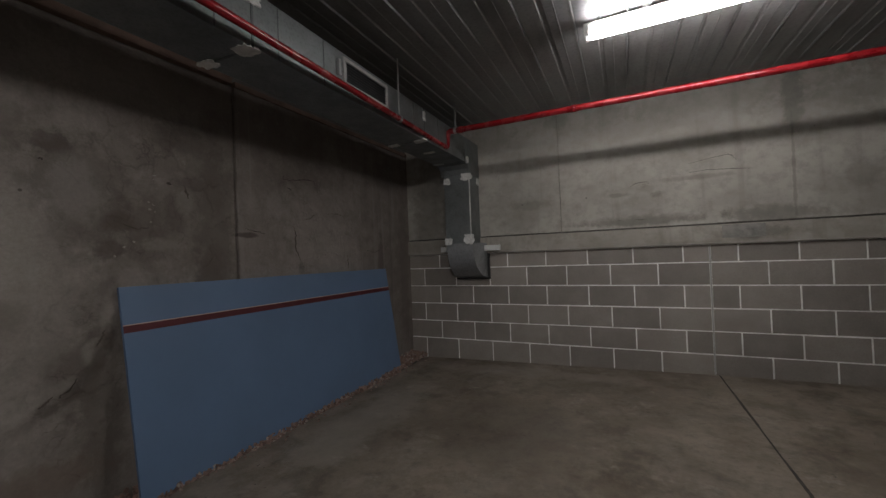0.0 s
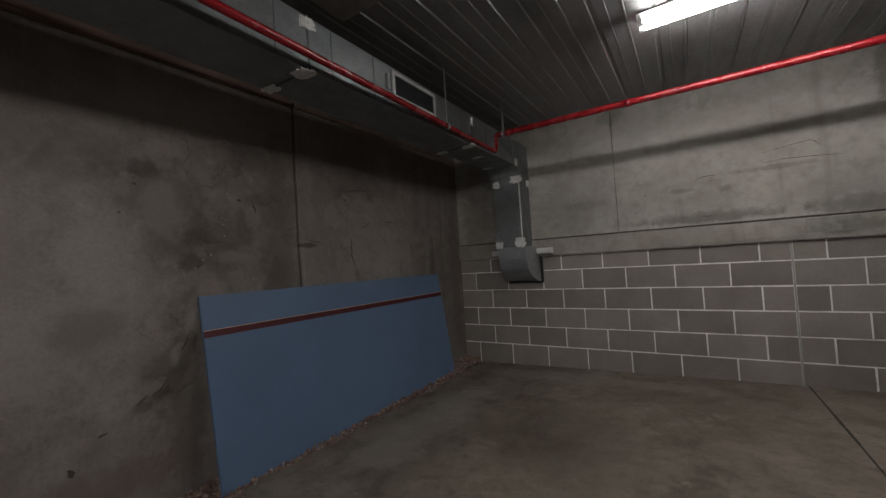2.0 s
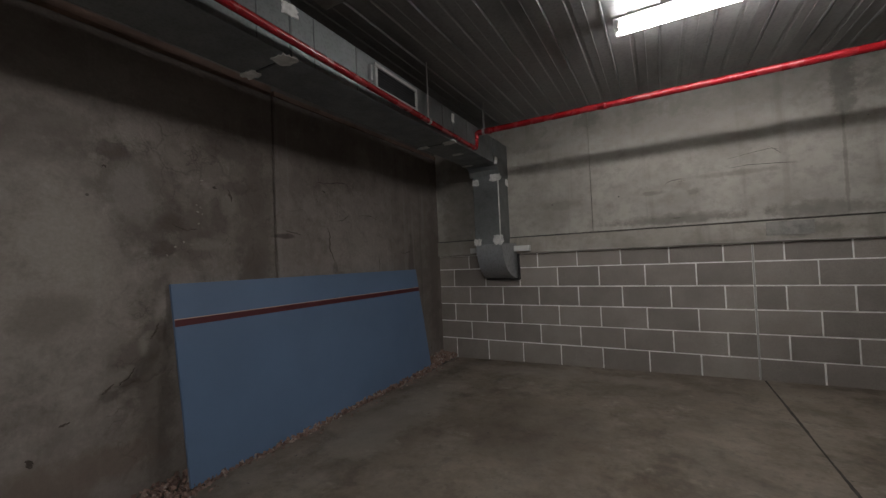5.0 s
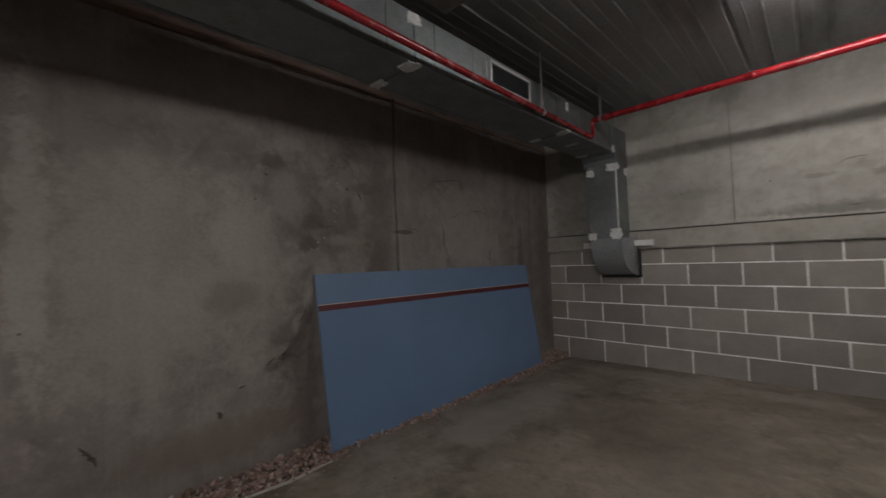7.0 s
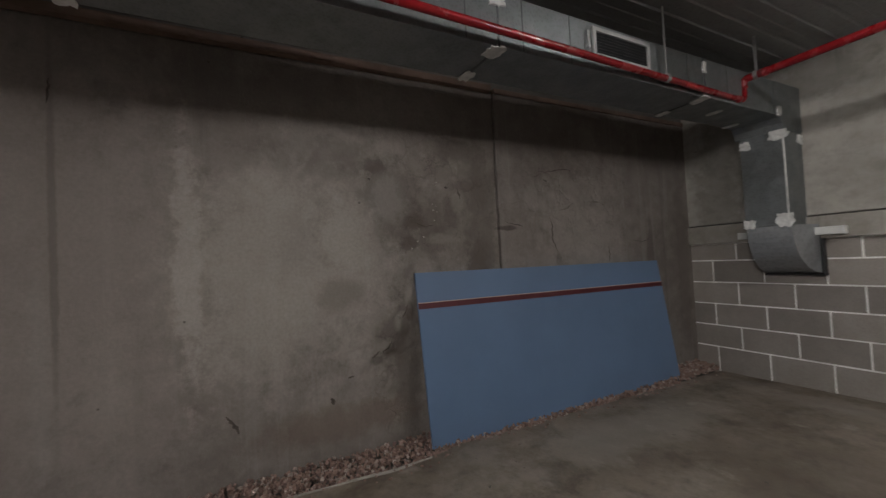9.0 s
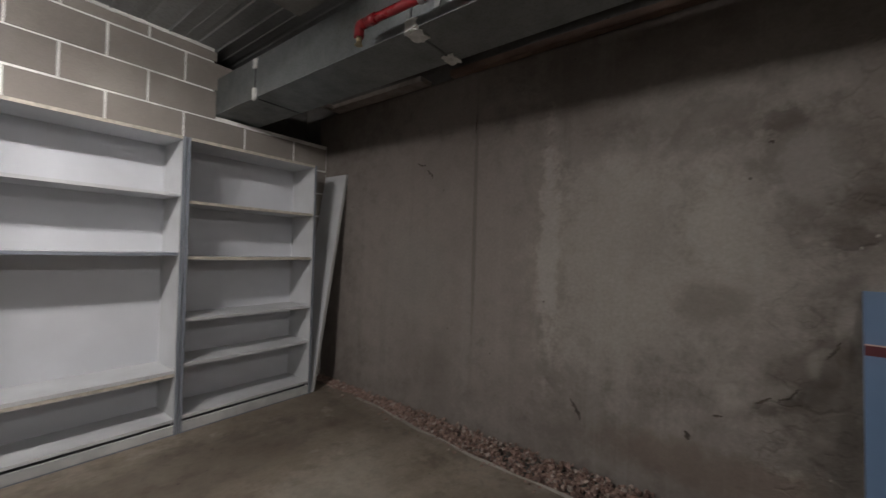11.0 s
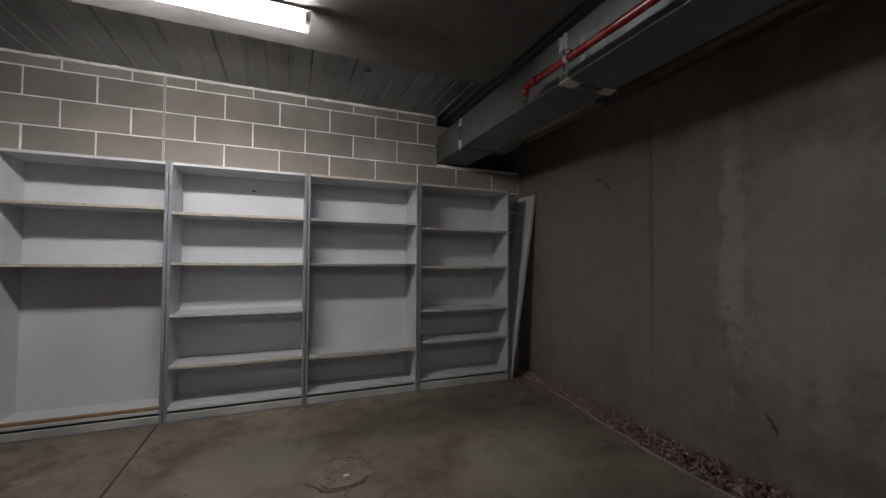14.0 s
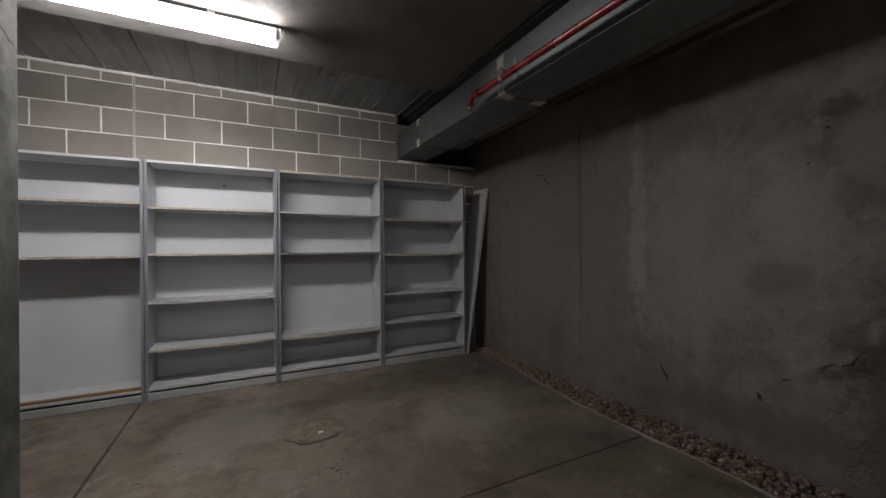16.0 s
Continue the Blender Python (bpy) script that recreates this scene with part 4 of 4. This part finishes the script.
def batten(y, z, top, glow, label):
    """A twin-tube batten: folded spine, end plate, lamp holders and tubes. z is the tubes' height."""
    lamp = thing("batten_light", ((LX0 + LX1) / 2, y, z), label, "light", "fluorescent batten lights")
    prof = [(y - 0.018, z + 0.004), (y - 0.030, z + 0.018), (y - 0.032, z + 0.055), (y + 0.032, z + 0.055), (y + 0.030, z + 0.018), (y + 0.018, z + 0.004)]
    part("spine", extruded(prof, "x", LX0, LX1), ENAMEL, lamp, "white enamelled steel spine")
    for s in (-1, 1):
        part("tube", rod(bmesh.new(), (LX0 + 0.030, y + s * 0.046, z), (LX1 - 0.030, y + s * 0.046, z), 0.013, 14), glow, lamp, "glowing fluorescent tube")
        for x in (LX0 + 0.004, LX1 - 0.026):
            part("lamp_holder", boxed(x, x + 0.022, y + s * 0.046 - 0.014, y + s * 0.046 + 0.014, z - 0.018, z + 0.030, bevel=0.003), ENAMEL, lamp)
    for x in (LX0 + 0.33, LX1 - 0.33):
        part("bracket", boxed(x - 0.015, x + 0.015, y - 0.03, y + 0.03, z + 0.055, top), ZINC, lamp)
        part("clip", boxed(x - 0.006, x + 0.006, y - 0.028, y + 0.028, z - 0.001, z + 0.0075), ZINC, lamp)
    part("end_plate", boxed(LX0 - 0.003, LX0, y - 0.036, y + 0.036, z + 0.002, z + 0.057), ENAMEL, lamp)


batten(-1.52, 2.425, DECKZ, OLD_TUBE, "lit white twin-tube fluorescent batten under the decking")
batten(-4.80, 2.270, SOFFITZ, NEW_TUBE, "lit white twin-tube fluorescent batten under the beam")

# ---- the leaning blue board ----
board = thing("blue_board", (0.19, -1.76, -0.03), "large blue laminate board with dark red stripe leaning on wall", "board")
BY0, BY1 = -2.953, -0.56
tx, bx, th = 0.030, 0.178, 0.018
lean = Vector((tx - bx, 0, 1.035)).normalized()
out = Vector((lean.z, 0, -lean.x))


def leaned(u0, u1, y0, y1, d0, d1, bevel=0.0):
    """A slab on the leaning plane: u up the board, d out of it. The foot follows the floor."""
    bm = boxed(d0, d1, y0, y1, u0, u1, bevel=bevel)
    for v in bm.verts:
        d, y, u = v.co
        foot = floor_z(0.3, y) * 0.9 - 0.004
        p = Vector((bx, 0, 0)) + out * d + lean * u
        v.co = (p.x, y, p.z + foot)
    return bm


LEN = 1.06
part("panel", leaned(0, LEN, BY0, BY1, -th, 0, 0.0015), BLUE, board, "matt blue laminated sheet")
part("stripe", leaned(0.828, 0.864, BY0 + 0.001, BY1 - 0.001, -0.0005, 0.0012), STRIPE, board, "dark red stripe")
part("line", leaned(0.864, 0.869, BY0 + 0.001, BY1 - 0.001, -0.0005, 0.0014), PALE, board, "thin pale pink line")

# ---- bookcases along the south wall ----
BF, BB, BTOP = -5.948, -6.252, 1.772


def bookcase(x0, x1, shelves, base, label, rail=False, crown=WHITE):
    case = thing("bookcase", ((x0 + x1) / 2, (BF + BB) / 2, 0), label, "bookcase", "bookcases along the wall")
    t = 0.018
    for a, b in ((x0 + 0.002, x0 + 0.002 + t), (x1 - 0.002 - t, x1 - 0.002)):
        part("side", boxed(a, b, BB, BF, 0.0, BTOP, bevel=0.0012), WHITE, case)
        part("edging", boxed(a - 0.0005, b + 0.0005, BF - 0.0002, BF + 0.003, 0.0, BTOP), EDGE, case, "grey plastic edging")
    xi0, xi1 = x0 + 0.002 + t, x1 - 0.002 - t
    part("top", boxed(xi0, xi1, BB, BF - 0.002, BTOP - t, BTOP), WHITE, case)
    part("top_edge", boxed(xi0, xi1, BF - 0.002, BF + 0.001, BTOP - t, BTOP), crown, case)
    part("back", boxed(xi0, xi1, BB, BB + 0.006, 0.03, BTOP - t), BACKING, case, "white hardboard back")
    for k, (z, thick, edge) in enumerate(shelves):
        sag = 0.003 if k % 2 else 0.001
        bm = boxed(xi0 + 0.001, xi1 - 0.001, BB + 0.007, BF - 0.012, z - thick, z)
        bmesh.ops.subdivide_edges(bm, edges=[e for e in bm.edges if abs((e.verts[0].co - e.verts[1].co).x) > 0.1], cuts=6)
        for v in bm.verts:
            f = (v.co.x - xi0) / (xi1 - xi0)
            v.co.z -= sag * 4 * f * (1 - f)
        shelf = part("shelf", bm, WHITE, case)
        bm = boxed(xi0 + 0.001, xi1 - 0.001, BF - 0.0118, BF - 0.010, z - thick, z)
        bmesh.ops.subdivide_edges(bm, edges=[e for e in bm.edges if abs((e.verts[0].co - e.verts[1].co).x) > 0.1], cuts=6)
        for v in bm.verts:
            f = (v.co.x - xi0) / (xi1 - xi0)
            v.co.z -= sag * 4 * f * (1 - f)
        part("shelf_edge", bm, edge, shelf)
    part("bottom", boxed(xi0, xi1, BB + 0.006, BF - 0.006, base - t, base, bevel=0.001), WHITE, case)
    # kickboard coloured dark to paint in the shade of the gap
    part("kickboard", boxed(xi0, xi1, BF - 0.060, BF - 0.045, 0.0, base - t), DUCTSEAM, case)
    part("floor_strip", boxed(xi0, xi1, BF - 0.016, BF + 0.002, 0.007, base - t - 0.017, bevel=0.002), KICK, case, "pale grey skirting strip")
    # thin dark line drawn along the floor under the strip
    part("floor_line", boxed(xi0, xi1, BF - 0.014, BF + 0.0005, 0.0, 0.0065), EDGE, case)
    if rail:
        part("rail", boxed(xi0 + 0.001, xi1 - 0.001, BF - 0.05, BF - 0.018, base, base + 0.018, bevel=0.002), TIMBER, case, "bare brown timber rail")
    return case


T = 0.018
bookcase(0.303, 1.200, ((1.395, T, CHIP), (1.058, T, CHIP), (0.682, T, WHITE), (0.412, T, WHITE)), 0.100, "empty white melamine bookcase with grey edging, four shelves", crown=CHIP)
bookcase(1.202, 2.105, ((1.430, T, WHITE), (1.080, T, EDGE), (0.380, T, WHITE), (0.361, T, CHIP)), 0.092, "empty white melamine bookcase with grey edging, tall middle bay", crown=CHIP)
third = bookcase(2.107, 3.003, ((1.433, T, CHIP), (1.084, T, CHIP), (0.726, T, WHITE), (0.372, T, CHIP)), 0.092, "empty white melamine bookcase with grey edging, chipped shelf edges")
bookcase(3.005, 3.905, ((1.462, T, CHIP), (1.072, T, CHIP)), 0.088, "empty white melamine bookcase with timber rail and tall bay", True)

# a scuff on the back of the third bookcase
scuff = bmesh.new()
rnd = random.Random(21)
ring = [scuff.verts.new((2.50 + 0.015 * math.cos(a) * rnd.uniform(0.7, 1.2), BB + 0.0066, 1.655 + (0.007 + 0.004 * math.cos(a)) * math.sin(a) * rnd.uniform(0.7, 1.2) + 0.004 * math.cos(a))) for a in [math.pi * 2 * k / 14 for k in range(14)]]
scuff.faces.new(ring)
part("scuff", scuff, SPOT, third, "dark scuff mark")

# loose side panel leaning in the corner
loose = thing("loose_panel", (0.2, -6.1, 0), "loose white melamine panel leaning between bookcase and wall", "panel")
bm = boxed(-0.022, 0.0, -6.235, -5.95, 0.0, 1.775, bevel=0.001)
for v in bm.verts:
    k = v.co.z / 1.775
    v.co = (v.co.x + 0.290 + (0.020 - 0.290) * k, v.co.y, v.co.z * 0.989)
part("sheet", bm, WHITE, loose)
bm = boxed(-0.0215, -0.0005, -5.9505, -5.9475, 0.002, 1.773)
for v in bm.verts:
    v.co = (v.co.x + 0.290 + (0.020 - 0.290) * v.co.z / 1.775, v.co.y, v.co.z * 0.989)
part("edging", bm, KICK, loose, "pale edging strip")

# ---- small things on the floor and ceiling ----
def ragged_disc(cx, cy, r, z0, z1, seed, inner=0.0):
    rnd = random.Random(seed)
    bm = bmesh.new()
    n = 40
    rings = []
    for f, z in ((1.0, z0), (0.93, z1), (0.80, z1 * 0.6 + z0 * 0.4), (0.45, z0 + (z1 - z0) * 0.35), (0.2, z0 + (z1 - z0) * 0.5)):
        rings.append([bm.verts.new((cx + r * f * (1 + 0.13 * math.sin(3 * a + seed) + 0.07 * math.sin(7 * a) + rnd.uniform(-0.04, 0.04)) * math.cos(a) * 1.1, cy + r * f * (1 + 0.1 * math.sin(2 * a + 1) + rnd.uniform(-0.05, 0.05)) * math.sin(a), z + rnd.uniform(-0.0008, 0.0012))) for a in [2 * math.pi * k / n for k in range(n)]])
    for a, b in zip(rings, rings[1:]):
        for k in range(n):
            bm.faces.new((a[k], a[(k + 1) % n], b[(k + 1) % n], b[k]))
    bm.faces.new(rings[-1])
    return bm


patch = solid("floor_patch", ragged_disc(1.97, -4.90, 0.165, 0.0004, 0.0022, 3), PATCH, "crumbled round mortar patch on the concrete floor", "patch")
def rim(cx, cy, r, seed, turn=0.4, wide=0.010):
    """A broken dark edge round the patch."""
    rnd = random.Random(seed)
    bm = bmesh.new()
    n = 48
    rows = []
    for k in range(n + 1):
        a = 2 * math.pi * (k % n) / n
        f = 1 + 0.13 * math.sin(3 * a + seed) + 0.07 * math.sin(7 * a)
        g = 1 + 0.1 * math.sin(2 * a + 1)
        w = 0.0001 + wide * max(0.0, math.sin(a + turn) - 0.25) * rnd.uniform(0.6, 1.4)
        rows.append([bm.verts.new((cx + (r + s) * f * math.cos(a) * 1.1, cy + (r + s) * g * math.sin(a), z)) for s, z in ((-w * 0.9, 0.0046), (w * 0.8, 0.0016))])
    for k in range(n):
        if (rows[k][0].co - rows[k][1].co).xy.length > 0.004 or (rows[k + 1][0].co - rows[k + 1][1].co).xy.length > 0.004:
            bm.faces.new((rows[k][0], rows[k + 1][0], rows[k + 1][1], rows[k][1]))
    bmesh.ops.delete(bm, geom=[v for v in bm.verts if not v.link_faces], context="VERTS")
    return bm


def crumbs():
    """Dark crumbs and grit strewn over the floor in front of the bookcases."""
    rnd = random.Random(44)
    verts, faces = [], []
    base = [(-1, -0.8, 0), (1, -1, 0), (0.9, 1, 0), (-1, 0.9, 0), (-0.5, -0.5, 1), (0.6, -0.4, 1), (0.5, 0.6, 1), (-0.6, 0.4, 1)]
    quads = [(0, 3, 2, 1), (4, 5, 6, 7), (0, 1, 5, 4), (1, 2, 6, 5), (2, 3, 7, 6), (3, 0, 4, 7)]
    for k in range(120):
        if k < 50:
            a, d = rnd.uniform(0, 6.3), rnd.gauss(0.13, 0.05)
            x, y = 1.97 + d * math.cos(a) * 1.1, -4.90 + abs(d) * math.sin(a)
        elif k < 80:
            x, y = rnd.gauss(1.95, 0.07), rnd.gauss(-4.45, 0.06)
        elif k < 105:
            x, y = rnd.gauss(2.75, 0.12), rnd.gauss(-4.75, 0.25)
        else:
            x, y = rnd.uniform(0.5, 3.6), rnd.uniform(-5.8, -3.2)
        q, t = rnd.uniform(0.002, 0.0055), rnd.uniform(0, 6.3)
        n = len(verts)
        for a, b, c in base:
            u, v = a * q * 1.3, b * q
            verts.append((x + u * math.cos(t) - v * math.sin(t), y + u * math.sin(t) + v * math.cos(t), floor_z(x, y) + 0.0024 * (1 if k < 50 else 0.05) + c * q * 0.35))
        faces += [tuple(n + i for i in f) for f in quads]
    me = bpy.data.meshes.new("crumbs")
    me.from_pydata(verts, [], faces)
    me.materials.append(SPOT)
    return tagged(new("crumbs", me), "dark crumbs and grit strewn over the concrete floor", "debris", kind="stuff")


crumbs()
part("rim", rim(1.97, -4.90, 0.165, 3, 0.15, 0.016), SPOT, patch)
part("rim", rim(1.955, -4.885, 0.135, 4, 0.1, 0.012), SPOT, patch)
part("rim", rim(1.97, -4.90, 0.160, 6, 3.6, 0.013), SPOT, patch)
bm = boxed(-0.014, 0.016, -0.009, 0.010, 0.0, 0.008, bevel=0.003)
bmesh.ops.translate(bm, verts=bm.verts, vec=(1.945, -4.86, 0.001))
part("chip", bm, MORTAR, patch, "pale loose mortar chip")
solid("ceiling_plug", rod(rod(bmesh.new(), (1.72, -5.62, 2.488), (1.72, -5.62, 2.5), 0.03), (1.72, -5.62, 2.478), (1.72, -5.62, 2.488), 0.022), ZINC, "small round metal plug under the decking", "plug")

# crack lines on the column
for pts in ([(-4.15, 2.10), (-4.09, 1.98), (-4.12, 1.90), (-4.05, 1.80)], [(-4.19, 1.74), (-4.08, 1.78), (-3.95, 1.86)]):
    ob = crack(pts, 0.004, column, 0.0)
    for v in ob.data.vertices:
        v.co.x = 2.99 - 0.0035 - (0.0 if abs(v.co.x) > 0.001 else 0.0)

# ---- blocks, each a piece of its wall ----
SHAPES = {}


def block_mesh(w, h):
    key = (round(w, 3), round(h, 3))
    if key not in SHAPES:
        bm = boxed(-w / 2, w / 2, -0.03, 0.0, -h / 2, h / 2)
        bmesh.ops.bevel(bm, geom=[e for e in bm.edges if abs(e.verts[0].co.y) < 0.001 and abs(e.verts[1].co.y) < 0.001], offset=0.002, segments=1, affect="EDGES")
        SHAPES[key] = mesh_of("block", bm, BLOCK)
    return SHAPES[key]


def lay(wall, face, sign, lines, cj, x0, x1, first_phase, skip=None):
    """Courses of blocks between the bed-joint heights; sign is the way that the face looks along y."""
    rnd = random.Random(int(cj * 100))
    half = 0.0058
    for i, (z0, z1) in enumerate(zip(lines, lines[1:])):
        phase = 0.2 if (i + first_phase) % 2 else 0.4
        cuts = [cj] + [cj - phase - 0.4 * k for k in range(20)] + [cj + phase + 0.4 * k for k in range(20)]
        cuts = sorted([c for c in cuts if x0 + 0.03 < c < x1 - 0.03] + [x0, x1])
        for a, b in zip(cuts, cuts[1:]):
            ga = 0.008 if abs(a - cj) < 0.01 else half
            gb = 0.008 if abs(b - cj) < 0.01 else half
            w, h = b - a - ga - gb, z1 - z0 - 2 * half
            cx, cz = (a + ga + b - gb) / 2, (z0 + z1) / 2
            if skip and skip(cx, cz):
                continue
            ob = new("block", block_mesh(w, h))
            ob.parent = wall
            ob.matrix_parent_inverse = wall.matrix_basis.inverted()
            ob.matrix_basis = pose(cx + rnd.uniform(-0.001, 0.001), face + sign * rnd.uniform(0.0025, 0.0045), cz + rnd.uniform(-0.0012, 0.0012), 0, 0, 0 if sign > 0 else 180)


part("control_joint", boxed(3.0 - 0.0065, 3.0 + 0.0065, -0.002, 0.02, -0.1, NORTH_TOP - 0.005), SEALANT, north, "grey sealant control joint")
part("control_joint", boxed(3.12 - 0.0065, 3.12 + 0.0065, SOUTH - 0.02, SOUTH + 0.002, 0.0, DECKZ), SEALANT, south, "grey sealant control joint")
lay(north, 0.0, -1, [-0.13, 0.17, 0.37, 0.57, 0.77, 0.97, NORTH_TOP], 3.0, 0.0, 5.2, 0)
lay(south, SOUTH, 1, [0.01 + 0.2 * k for k in range(13)] + [DECKZ - 0.012], 3.12, 0.0, 5.2, 1, lambda x, z: x < 0.9 and z > 2.03)


def bead():
    """A smeared line of mortar under the decking."""
    rnd = random.Random(8)
    bm = bmesh.new()
    rows = []
    n = 160
    for k in range(n + 1):
        x = 0.95 + (EAST - 0.95) * k / n
        d, h = rnd.uniform(0.006, 0.012), rnd.uniform(0.016, 0.028)
        rows.append([bm.verts.new(p) for p in ((x, SOUTH - 0.004, DECKZ - h), (x, SOUTH + d, DECKZ - h * 0.7), (x, SOUTH + d, DECKZ + 0.003), (x, SOUTH - 0.004, DECKZ + 0.003))])
    for a, b in zip(rows, rows[1:]):
        for m in range(4):
            bm.faces.new((a[m], b[m], b[(m + 1) % 4], a[(m + 1) % 4]))
    return bm


part("mortar_bead", bead(), MORTAR, south, "smeared pale mortar line under the decking")
